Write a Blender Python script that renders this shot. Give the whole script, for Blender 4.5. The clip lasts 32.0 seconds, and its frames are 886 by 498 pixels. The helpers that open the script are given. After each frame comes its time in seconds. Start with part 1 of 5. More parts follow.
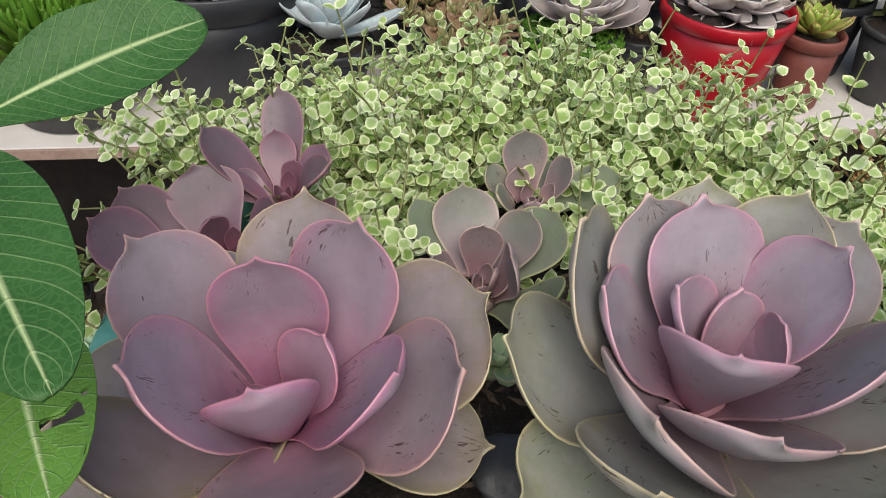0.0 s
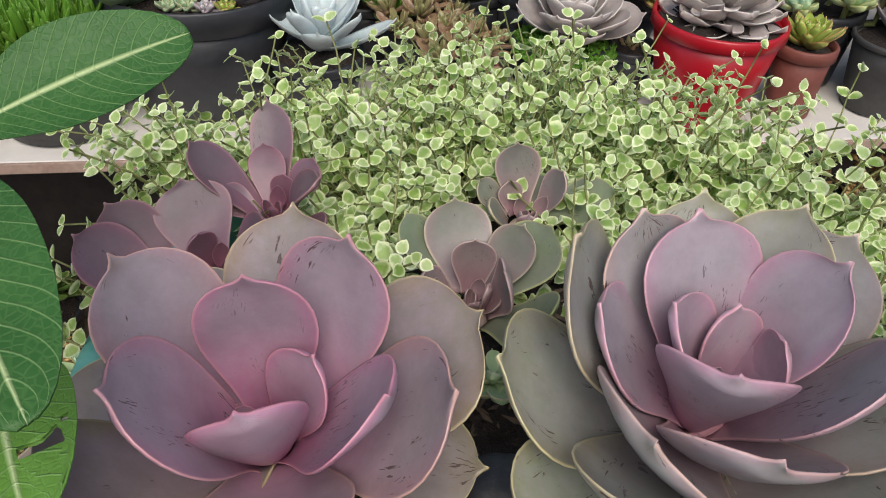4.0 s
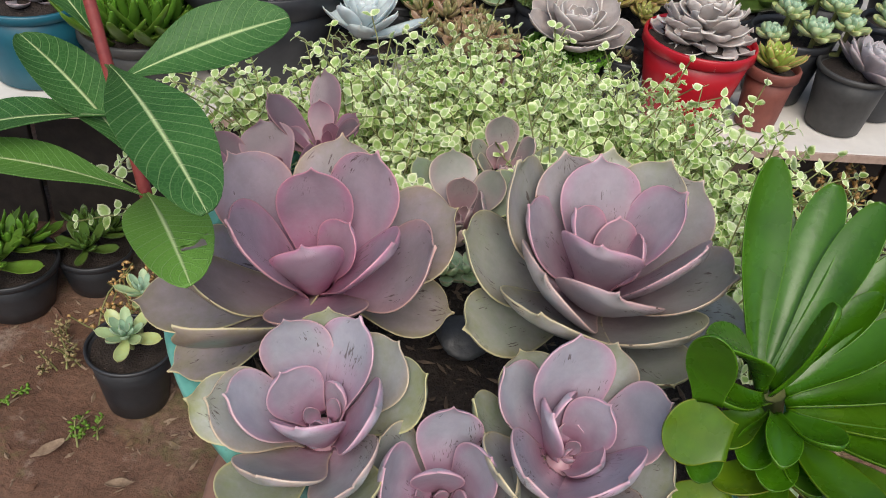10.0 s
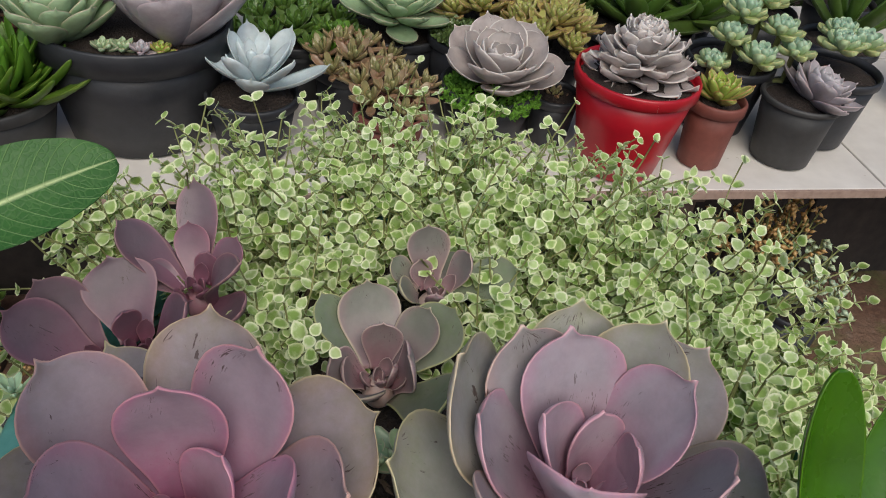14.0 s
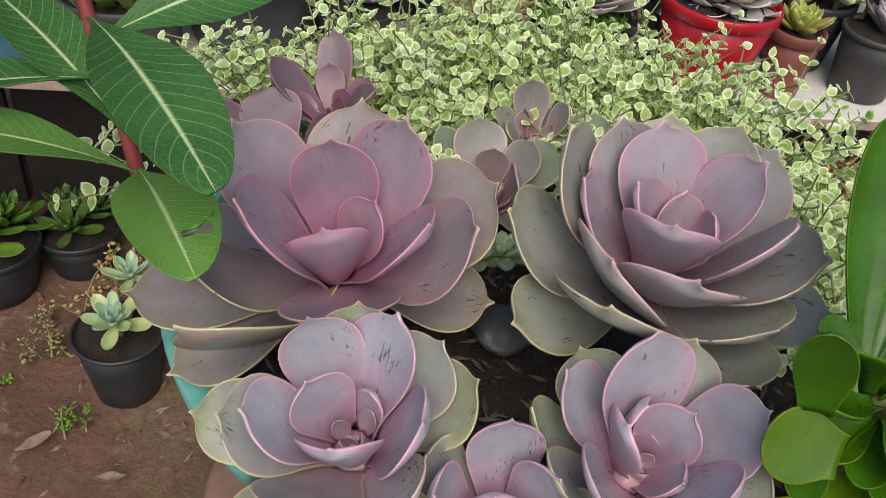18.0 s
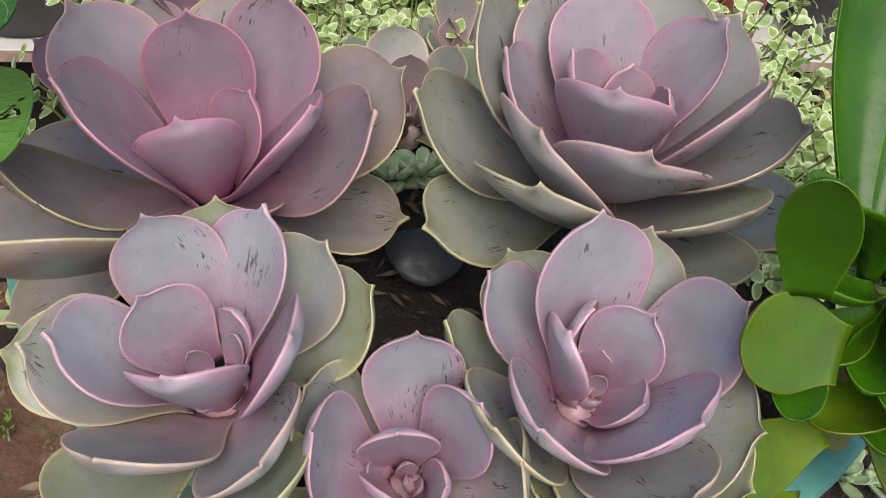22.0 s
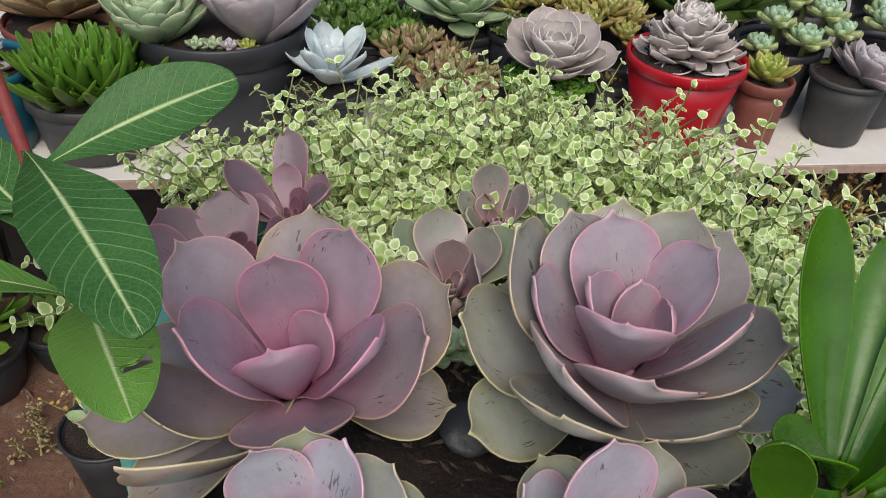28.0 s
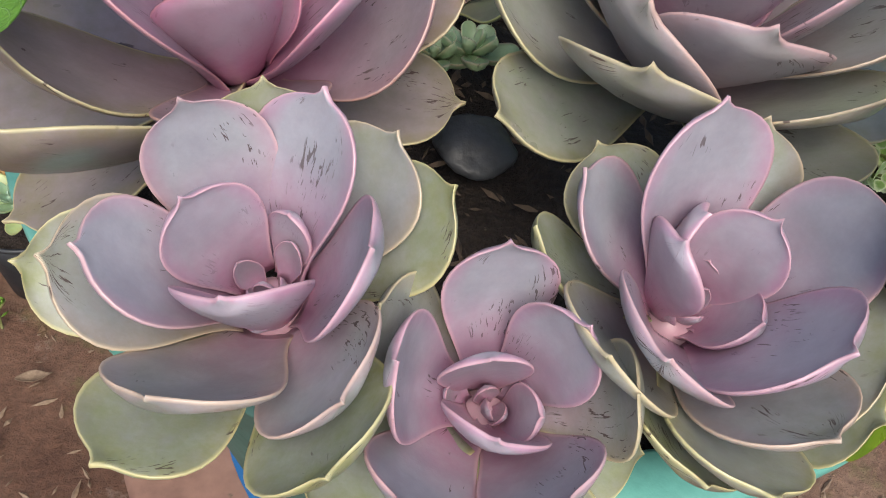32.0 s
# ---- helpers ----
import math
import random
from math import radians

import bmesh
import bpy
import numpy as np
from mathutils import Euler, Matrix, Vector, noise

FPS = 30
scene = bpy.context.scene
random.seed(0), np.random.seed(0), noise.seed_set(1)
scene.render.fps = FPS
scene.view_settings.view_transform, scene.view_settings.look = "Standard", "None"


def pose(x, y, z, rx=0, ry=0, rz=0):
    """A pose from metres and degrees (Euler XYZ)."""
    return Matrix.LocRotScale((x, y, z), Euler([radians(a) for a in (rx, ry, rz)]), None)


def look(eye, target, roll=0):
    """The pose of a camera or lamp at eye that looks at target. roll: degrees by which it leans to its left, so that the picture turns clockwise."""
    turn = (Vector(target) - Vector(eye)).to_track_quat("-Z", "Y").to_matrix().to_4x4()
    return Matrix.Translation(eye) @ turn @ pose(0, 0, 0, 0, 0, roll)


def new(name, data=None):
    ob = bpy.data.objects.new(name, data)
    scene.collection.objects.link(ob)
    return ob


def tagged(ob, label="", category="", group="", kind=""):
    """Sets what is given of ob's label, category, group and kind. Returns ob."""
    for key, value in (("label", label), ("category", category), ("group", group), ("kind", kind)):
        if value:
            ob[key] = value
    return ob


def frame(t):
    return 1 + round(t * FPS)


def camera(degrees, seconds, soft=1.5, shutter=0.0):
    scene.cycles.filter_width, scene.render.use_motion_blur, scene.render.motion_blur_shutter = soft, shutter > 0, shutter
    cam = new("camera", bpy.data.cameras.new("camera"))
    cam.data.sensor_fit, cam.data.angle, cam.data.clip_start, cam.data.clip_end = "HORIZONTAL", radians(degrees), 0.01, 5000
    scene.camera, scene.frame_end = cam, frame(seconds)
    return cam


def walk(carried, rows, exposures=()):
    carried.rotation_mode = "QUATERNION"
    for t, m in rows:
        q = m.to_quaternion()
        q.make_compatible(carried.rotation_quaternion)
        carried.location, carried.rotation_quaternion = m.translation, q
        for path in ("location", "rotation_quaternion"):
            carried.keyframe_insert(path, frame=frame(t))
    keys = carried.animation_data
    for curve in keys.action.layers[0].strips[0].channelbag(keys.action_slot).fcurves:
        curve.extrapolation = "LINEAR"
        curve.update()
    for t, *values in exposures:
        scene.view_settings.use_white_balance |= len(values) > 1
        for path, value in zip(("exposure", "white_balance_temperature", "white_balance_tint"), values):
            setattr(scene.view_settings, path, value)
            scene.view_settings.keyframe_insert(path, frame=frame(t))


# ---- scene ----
SKY, SUN = 0.168, 2.9
EXPOSURES = [(0, -0.22), (7, -0.22), (8, -0.11), (9.5, -0.12), (11, -0.14), (12, -0.30), (13, -0.38), (14, -0.55), (17, -0.27), (18, -0.19), (20, -0.09), (24, -0.11), (27, -0.05), (28, -0.26), (29, -0.2), (30.5, -0.02), (31, 0.0), (32, 0.11)]

cam = camera(54.9, 32.0, soft=1.0)
# seconds, eye, yaw to the left, pitch up, roll
PATH = [
    (0, 0.0000, 0.0000, 1.0000, -2.29, -38.87, 3.82),
    (0.5, -0.0019, 0.0012, 0.9990, -2.53, -38.97, 4.10),
    (1, -0.0021, 0.0032, 0.9983, -2.42, -38.57, 3.87),
    (1.5, 0.0012, 0.0078, 0.9986, -2.34, -38.52, 3.16),
    (2, -0.0027, 0.0064, 0.9982, -2.63, -38.57, 3.87),
    (2.5, -0.0007, 0.0060, 0.9978, -2.38, -38.45, 3.74),
    (3, 0.0014, 0.0065, 1.0002, -2.63, -38.43, 3.56),
    (3.5, 0.0017, 0.0074, 0.9998, -2.68, -38.27, 3.55),
    (5.5, -0.0060, 0.0065, 0.9884, -3.39, -37.99, 5.56),
    (6, 0.0016, 0.0072, 0.9890, -2.89, -38.22, 5.13),
    (6.5, -0.0067, 0.0075, 0.9822, -4.47, -37.74, 6.90),
    (7, -0.0060, 0.0112, 0.9819, -4.53, -37.69, 7.13),
    (7.5, -0.0096, 0.0072, 0.9958, -4.15, -37.38, 6.51),
    (8, -0.0077, -0.0033, 1.0317, -2.95, -37.36, 5.12),
    (8.5, -0.0002, -0.0571, 1.0997, -1.33, -43.09, 2.28),
    (9, 0.0146, -0.1388, 1.0938, -1.86, -39.12, 7.05),
    (9.5, 0.0199, -0.1843, 1.1047, -1.28, -37.80, 6.66),
    (10, 0.0136, -0.1672, 1.0744, -1.34, -38.23, 7.84),
    (10.5, -0.0048, -0.1238, 1.0988, -1.32, -41.35, 6.67),
    (11, -0.0085, -0.0656, 1.1138, -2.84, -41.57, 9.15),
    (11.5, 0.0095, -0.0133, 1.0771, -4.97, -38.48, 8.95),
    (11.7, 0.0125, -0.0051, 1.0572, -5.15, -37.77, 8.64),
    (12, 0.0171, 0.0139, 1.0439, -5.25, -39.40, 8.41),
    (12.5, 0.0190, 0.0357, 1.0385, -6.44, -41.11, 8.22),
    (13, 0.0114, 0.0441, 1.0222, -7.25, -41.40, 9.47),
    (13.5, 0.0177, 0.0394, 1.0355, -7.60, -39.94, 9.03),
    (14, 0.0131, 0.0049, 1.0585, -7.80, -37.74, 8.31),
    (14.5, -0.0017, -0.0098, 1.0425, -4.47, -38.00, 8.49),
    (16.5, -0.0020, 0.0241, 1.0406, -5.24, -39.38, 7.39),
    (16.8, 0.0062, 0.0028, 1.0458, -3.18, -33.76, 10.21),
    (17, 0.0016, -0.0377, 1.0279, -5.05, -29.67, 15.29),
    (17.2, -0.0075, -0.0669, 1.0297, -4.87, -31.30, 13.89),
    (17.5, -0.0143, -0.0859, 1.0351, -3.65, -36.98, 10.03),
    (18, -0.0127, -0.1147, 1.0331, -2.81, -39.77, 8.15),
    (18.5, -0.0029, -0.1168, 1.0099, -2.96, -40.08, 7.16),
    (19, -0.0002, -0.1115, 0.9629, -5.28, -42.20, 9.68),
    (19.5, 0.0131, -0.0997, 0.9452, -5.57, -44.97, 9.37),
    (20, 0.0223, -0.0899, 0.9392, -7.16, -41.70, 10.10),
    (20.5, 0.0235, -0.0888, 0.9494, -6.94, -40.15, 8.61),
    (21, 0.0277, -0.0867, 0.9512, -5.45, -38.95, 7.04),
    (21.5, 0.0243, -0.0824, 0.9494, -6.08, -39.13, 7.46),
    (22, 0.0222, -0.0799, 0.9505, -5.56, -39.21, 6.89),
    (22.5, 0.0030, -0.0889, 0.9617, -6.01, -38.60, 6.68),
    (23, -0.0176, -0.0948, 0.9775, -2.42, -37.74, 4.54),
    (23.5, 0.0006, -0.0802, 0.9697, -1.92, -37.41, 3.52),
    (24, 0.0353, -0.0726, 0.9778, -2.61, -37.09, 2.37),
    (24.5, 0.0498, -0.0778, 0.9826, -3.96, -35.84, 2.64),
    (26.5, 0.0139, -0.0709, 0.9848, -4.84, -36.28, 5.00),
    (27, 0.0043, -0.0732, 1.0224, -3.25, -37.56, 3.61),
    (27.5, 0.0086, -0.0761, 1.0475, -3.04, -35.41, 4.97),
    (28, 0.0108, -0.0915, 1.0515, -2.19, -36.36, 3.85),
    (28.5, 0.0153, -0.0705, 1.0386, -2.46, -37.33, 3.28),
    (29, 0.0067, -0.0898, 1.0287, -2.94, -38.58, 4.09),
    (29.5, -0.0015, -0.0846, 0.9735, -3.96, -40.28, 6.59),
    (30, 0.0002, -0.0840, 0.9494, -6.05, -42.74, 8.18),
    (30.4, 0.0056, -0.0831, 0.9407, -6.48, -44.08, 8.93),
    (30.5, 0.0047, -0.0786, 0.9297, -8.22, -43.23, 10.21),
    (31, 0.0085, -0.0665, 0.9222, -9.73, -44.66, 10.35),
    (31.5, 0.0033, -0.0523, 0.9174, -9.68, -45.05, 9.76),
    (32, -0.0052, -0.0452, 0.9236, -8.80, -46.86, 9.43),
]


def aimed(x, y, z, yaw, pitch, roll):
    yaw, pitch = radians(yaw), radians(pitch)
    way = Vector((-math.sin(yaw) * math.cos(pitch), math.cos(yaw) * math.cos(pitch), math.sin(pitch)))
    return look((x, y, z), Vector((x, y, z)) + way, roll)


walk(cam, [(row[0], aimed(*row[1:])) for row in PATH], EXPOSURES)

# ---- light ----
world = bpy.data.worlds.new("sky")
scene.world = world
world.use_nodes = True
wn = world.node_tree
sky = wn.nodes.new("ShaderNodeTexSky")
sky.sky_type = "NISHITA"
sky.sun_disc = False
sky.sun_elevation, sky.sun_rotation = radians(51), radians(178)
sky.air_density, sky.dust_density, sky.ozone_density = 1.0, 2.6, 1.3
wn.nodes["Background"].inputs[1].default_value = SKY
wn.links.new(sky.outputs[0], wn.nodes["Background"].inputs[0])
sun_data = bpy.data.lights.new("sun", "SUN")
sun_data.energy, sun_data.angle, sun_data.color = SUN, radians(45), (1.0, 0.935, 0.835)
sun = new("sun", sun_data)
sun.matrix_world = look((0.15, -1.15, 2.4), (0.1, 0.3, 0.6))


# ---- materials ----
def nodes_of(name, rough=0.5, metal=0.0):
    m = bpy.data.materials.new(name)
    m.use_nodes = True
    t = m.node_tree
    b = t.nodes["Principled BSDF"]
    b.inputs["Roughness"].default_value, b.inputs["Metallic"].default_value = rough, metal
    return m, t, b


def noisy(t, scale, detail=4.0, rough=0.55, coords="Object"):
    tc = t.nodes.new("ShaderNodeTexCoord")
    n = t.nodes.new("ShaderNodeTexNoise")
    n.inputs["Scale"].default_value, n.inputs["Detail"].default_value, n.inputs["Roughness"].default_value = scale, detail, rough
    t.links.new(tc.outputs[coords], n.inputs["Vector"])
    return n.outputs["Fac"]


def ramp(t, source, stops):
    r = t.nodes.new("ShaderNodeValToRGB")
    e = r.color_ramp.elements
    while len(e) < len(stops):
        e.new(0.5)
    for el, (pos, col) in zip(e, stops):
        el.position, el.color = pos, (*col, 1.0) if len(col) == 3 else col
    t.links.new(source, r.inputs["Fac"])
    return r.outputs["Color"]


def mixed(t, fac, a, b, how="MIX"):
    m = t.nodes.new("ShaderNodeMix")
    m.data_type, m.blend_type = "RGBA", how
    for socket, value in ((m.inputs["Factor"], fac), (m.inputs["A"], a), (m.inputs["B"], b)):
        if isinstance(value, (int, float)):
            socket.default_value = value
        elif isinstance(value, tuple):
            socket.default_value = (*value, 1.0)
        else:
            t.links.new(value, socket)
    return m.outputs["Result"]


def maths(t, how, a, b=0.0, c=0.0):
    m = t.nodes.new("ShaderNodeMath")
    m.operation = how
    for socket, value in zip(m.inputs, (a, b, c)):
        if isinstance(value, (int, float)):
            socket.default_value = value
        else:
            t.links.new(value, socket)
    return m.outputs[0]


def attribute(t, name):
    n = t.nodes.new("ShaderNodeAttribute")
    n.attribute_name = name
    return n.outputs["Fac"]


def bump(t, b, height, strength=0.3, distance=0.002):
    n = t.nodes.new("ShaderNodeBump")
    n.inputs["Strength"].default_value, n.inputs["Distance"].default_value = strength, distance
    t.links.new(height, n.inputs["Height"])
    t.links.new(n.outputs["Normal"], b.inputs["Normal"])


def surface(name, low, high, scale, rough=0.6, fine=0.25, bumped=0.25, distance=0.002, metal=0.0, spots=None):
    """A surface whose colour drifts between two tones, with finer grain over it."""
    m, t, b = nodes_of(name, rough, metal)
    broad, grain = noisy(t, scale), noisy(t, scale * 7, 6)
    col = ramp(t, broad, [(0.3, low), (0.7, high)])
    col = mixed(t, fine, col, ramp(t, grain, [(0.3, tuple(v * 0.45 for v in low)), (0.7, high)]))
    if spots:
        colour, size, cut = spots
        mask = ramp(t, noisy(t, size, 5, 0.7), [(cut, (0, 0, 0)), (cut + 0.06, (1, 1, 1))])
        col = mixed(t, mask, col, colour)
    t.links.new(col, b.inputs["Base Color"])
    if bumped:
        bump(t, b, grain, bumped, distance)
    return m


def leaf_skin(name, young, mid, old, rim_young, rim_old, rough=0.31, marks=0.5, pink=None, rim_width=0.5, cork=0.0, olive=None, shine=0.55):
    """Fleshy leaf: tone by the leaf's age (the object's alpha), a flushed base and margin, a thin pale rim, scratches, speckles and corky scabs."""
    m, t, b = nodes_of(name, rough)
    info = t.nodes.new("ShaderNodeObjectInfo")
    age, chance = info.outputs["Alpha"], info.outputs["Random"]
    along, rim, side = attribute(t, "along"), attribute(t, "rim"), maths(t, "ABSOLUTE", attribute(t, "across"))
    broad = noisy(t, 24, 3)
    shift = maths(t, "ADD", age, maths(t, "MULTIPLY_ADD", broad, 0.36, -0.18))
    col = ramp(t, shift, [(0.05, young), (0.5, mid), (0.95, old)])
    if pink:
        near = ramp(t, along, [(0.08, (1, 1, 1)), (0.65, (0, 0, 0))])
        flank = ramp(t, maths(t, "MULTIPLY_ADD", broad, 0.2, maths(t, "POWER", side, 2.0)), [(0.45, (0, 0, 0)), (1.1, (0.65, 0.65, 0.65))])
        keep = ramp(t, age, [(0.35, (0.95, 0.95, 0.95)), (0.7, (0.5, 0.5, 0.5)), (0.95, (0.06, 0.06, 0.06))])
        col = mixed(t, mixed(t, 1.0, mixed(t, 1.0, near, flank, "LIGHTEN"), keep, "MULTIPLY"), col, pink)
    if olive:
        # old leaves turn olive towards margin and tip
        out = maths(t, "MAXIMUM", maths(t, "POWER", side, 2.5), maths(t, "MULTIPLY", maths(t, "POWER", along, 4.0), 0.9))
        out = ramp(t, maths(t, "MULTIPLY_ADD", noisy(t, 35, 4), 0.5, maths(t, "SUBTRACT", out, 0.25)), [(0.2, (0, 0, 0)), (0.9, (0.85, 0.85, 0.85))])
        col = mixed(t, mixed(t, 1.0, out, ramp(t, age, [(0.45, (0, 0, 0)), (0.85, (1, 1, 1))]), "MULTIPLY"), col, olive)
    bloom = ramp(t, noisy(t, 90, 6, 0.7), [(0.35, (0, 0, 0)), (0.72, (0.45, 0.45, 0.45))])
    col = mixed(t, bloom, col, tuple(min(1.0, v * 1.45) for v in mid))
    dull = ramp(t, noisy(t, 40, 5, 0.6), [(0.3, (0.45, 0.45, 0.45)), (0.55, (0, 0, 0))])
    col = mixed(t, dull, col, tuple(v * 0.6 for v in mid))
    # a thin paler margin
    edge = ramp(t, maths(t, "ADD", rim, maths(t, "MULTIPLY_ADD", noisy(t, 60), 0.16, -0.08)), [(0.02, (0.9, 0.9, 0.9)), (rim_width * 0.42, (0.6, 0.6, 0.6)), (rim_width, (0, 0, 0))])
    col = mixed(t, edge, col, ramp(t, age, [(0.45, rim_young), (0.85, rim_old)]))
    # scratches in loose clusters, more on some leaves than on others
    own = t.nodes.new("ShaderNodeCombineXYZ")
    for socket, value in zip(own.inputs, (along, maths(t, "MULTIPLY", attribute(t, "across"), 0.5), maths(t, "MULTIPLY", chance, 9.0))):
        t.links.new(value, socket)
    mp = t.nodes.new("ShaderNodeMapping")
    mp.inputs["Scale"].default_value, mp.inputs["Rotation"].default_value = (8, 30, 1), (0.0, 0.0, 0.7)
    t.links.new(own.outputs[0], mp.inputs["Vector"])
    fleck = t.nodes.new("ShaderNodeTexNoise")
    fleck.inputs["Scale"].default_value, fleck.inputs["Detail"].default_value, fleck.inputs["Distortion"].default_value = 1.0, 4.0, 1.2
    t.links.new(mp.outputs[0], fleck.inputs["Vector"])
    much = maths(t, "MULTIPLY_ADD", chance, -0.06, marks + 0.145)
    place = ramp(t, noisy(t, 52, 3), [(0.565, (0, 0, 0)), (0.60, (1, 1, 1))])
    place = maths(t, "MULTIPLY", place, ramp(t, age, [(0.25, (0.3, 0.3, 0.3)), (0.5, (1, 1, 1))]))
    mask = maths(t, "MULTIPLY", ramp(t, maths(t, "SUBTRACT", fleck.outputs["Fac"], much), [(-0.01, (0, 0, 0)), (0.012, (1, 1, 1))]), place)
    # fine dark dots, denser towards the tip of old leaves
    dots = ramp(t, maths(t, "ADD", noisy(t, 620, 2), maths(t, "MULTIPLY_ADD", maths(t, "MULTIPLY", along, age), 0.12, noisy(t, 30, 2))), [(marks + 0.755, (0, 0, 0)), (marks + 0.795, (1, 1, 1))])
    dots = maths(t, "MULTIPLY", dots, ramp(t, age, [(0.55, (0.0, 0.0, 0.0)), (0.85, (1, 1, 1))]))
    mask = maths(t, "MAXIMUM", mask, dots)
    col = mixed(t, maths(t, "MULTIPLY", mask, 0.85), col, (0.05, 0.024, 0.02))
    if cork:
        # brown corky scabs near the margins and tips
        where = maths(t, "ADD", maths(t, "MULTIPLY", maths(t, "MAXIMUM", side, maths(t, "MULTIPLY", along, 0.95)), 0.35), maths(t, "ADD", noisy(t, 46, 5, 0.65), maths(t, "MULTIPLY_ADD", age, 0.07, maths(t, "MULTIPLY", chance, 0.05))))
        scab = ramp(t, maths(t, "MULTIPLY_ADD", noisy(t, 520, 3), 0.22, where), [(1.080 - 0.075 * cork, (0, 0, 0)), (1.130 - 0.075 * cork, (0.75, 0.75, 0.75))])
        col = mixed(t, scab, col, (0.155, 0.085, 0.055))
    t.links.new(col, b.inputs["Base Color"])
    b.inputs["Specular IOR Level"].default_value = shine
    b.inputs["Subsurface Weight"].default_value = 0.12
    b.inputs["Subsurface Radius"].default_value = (0.004, 0.002, 0.0015)
    if pink:
        b.inputs["Coat Weight"].default_value, b.inputs["Coat Roughness"].default_value = 0.3, 0.26
    rgh = maths(t, "MULTIPLY_ADD", noisy(t, 50, 4), 0.25, rough - 0.1)
    t.links.new(rgh, b.inputs["Roughness"])
    bump(t, b, maths(t, "ADD", noisy(t, 160, 4), maths(t, "MULTIPLY", mask, -0.5)), 0.22, 0.001)
    return m


PETAL = leaf_skin("mauve_leaf", (0.37, 0.20, 0.27), (0.265, 0.21, 0.252), (0.225, 0.205, 0.178), (0.55, 0.25, 0.31), (0.56, 0.49, 0.27), olive=(0.225, 0.20, 0.09), pink=(0.46, 0.128, 0.265), cork=1.0, marks=0.49, rim_width=0.4)
PETAL_GREY = leaf_skin("grey_mauve_leaf", (0.38, 0.255, 0.315), (0.29, 0.262, 0.29), (0.265, 0.305, 0.225), (0.58, 0.32, 0.375), (0.58, 0.52, 0.29), olive=(0.24, 0.235, 0.10), pink=(0.45, 0.185, 0.29), cork=0.9, rim_width=0.4, marks=0.49)
PETAL_PALE = leaf_skin("pale_mauve_leaf", (0.40, 0.305, 0.37), (0.305, 0.303, 0.345), (0.225, 0.265, 0.145), (0.60, 0.37, 0.43), (0.58, 0.53, 0.27), olive=(0.255, 0.265, 0.085), pink=(0.49, 0.175, 0.31), cork=0.9, marks=0.49, rim_width=0.4)
PETAL_DARK = leaf_skin("plum_leaf", (0.235, 0.09, 0.135), (0.135, 0.086, 0.108), (0.15, 0.135, 0.11), (0.34, 0.17, 0.2), (0.29, 0.23, 0.17), pink=(0.29, 0.085, 0.145), cork=0.5, rough=0.45)
PETAL_SAGE = leaf_skin("sage_leaf", (0.32, 0.195, 0.22), (0.19, 0.178, 0.168), (0.15, 0.21, 0.10), (0.55, 0.42, 0.38), (0.46, 0.47, 0.2), pink=(0.42, 0.2, 0.25), cork=0.8, rough=0.45)
ASH = leaf_skin("ash_leaf", (0.50, 0.455, 0.43), (0.43, 0.385, 0.365), (0.36, 0.31, 0.295), (0.70, 0.66, 0.61), (0.62, 0.57, 0.52), marks=0.56, rim_width=0.6)
FROST = leaf_skin("frosted_blue_leaf", (0.60, 0.68, 0.69), (0.54, 0.62, 0.64), (0.46, 0.54, 0.54), (0.62, 0.70, 0.70), (0.52, 0.58, 0.56), marks=0.6)
MINT = leaf_skin("mint_leaf", (0.38, 0.50, 0.28), (0.30, 0.42, 0.24), (0.24, 0.33, 0.19), (0.50, 0.52, 0.33), (0.42, 0.36, 0.26), marks=0.56)
LIME = leaf_skin("lime_leaf", (0.33, 0.46, 0.07), (0.32, 0.43, 0.08), (0.33, 0.33, 0.10), (0.46, 0.27, 0.11), (0.48, 0.20, 0.11), marks=0.6, rim_width=0.45)
LILAC = leaf_skin("lilac_leaf", (0.42, 0.43, 0.43), (0.40, 0.37, 0.39), (0.33, 0.285, 0.30), (0.54, 0.46, 0.48), (0.46, 0.36, 0.37), marks=0.58)
PALE = leaf_skin("pale_bead_leaf", (0.27, 0.42, 0.33), (0.29, 0.43, 0.27), (0.42, 0.45, 0.15), (0.40, 0.50, 0.34), (0.50, 0.48, 0.22), marks=0.6)
OCHRE = leaf_skin("ochre_leaf", (0.36, 0.42, 0.12), (0.36, 0.37, 0.11), (0.36, 0.24, 0.08), (0.36, 0.27, 0.13), (0.30, 0.17, 0.10), marks=0.6)
GREEN = leaf_skin("green_leaf", (0.10, 0.235, 0.02), (0.075, 0.185, 0.018), (0.09, 0.155, 0.02), (0.12, 0.24, 0.028), (0.16, 0.22, 0.04), rough=0.4, marks=0.6, rim_width=0.25, shine=0.3)
GLOSSY = leaf_skin("glossy_green_leaf", (0.046, 0.145, 0.003), (0.028, 0.095, 0.002), (0.115, 0.18, 0.006), (0.075, 0.19, 0.006), (0.17, 0.17, 0.012), rough=0.25, marks=0.62, rim_width=0.25, shine=0.42)
FERN = leaf_skin("dark_green_leaf", (0.085, 0.165, 0.028), (0.07, 0.14, 0.024), (0.07, 0.112, 0.022), (0.085, 0.16, 0.04), (0.085, 0.13, 0.04), marks=0.6, shine=0.35)
RUST = leaf_skin("rust_leaf", (0.27, 0.30, 0.12), (0.25, 0.22, 0.10), (0.22, 0.10, 0.07), (0.33, 0.27, 0.13), (0.28, 0.16, 0.10), marks=0.6)

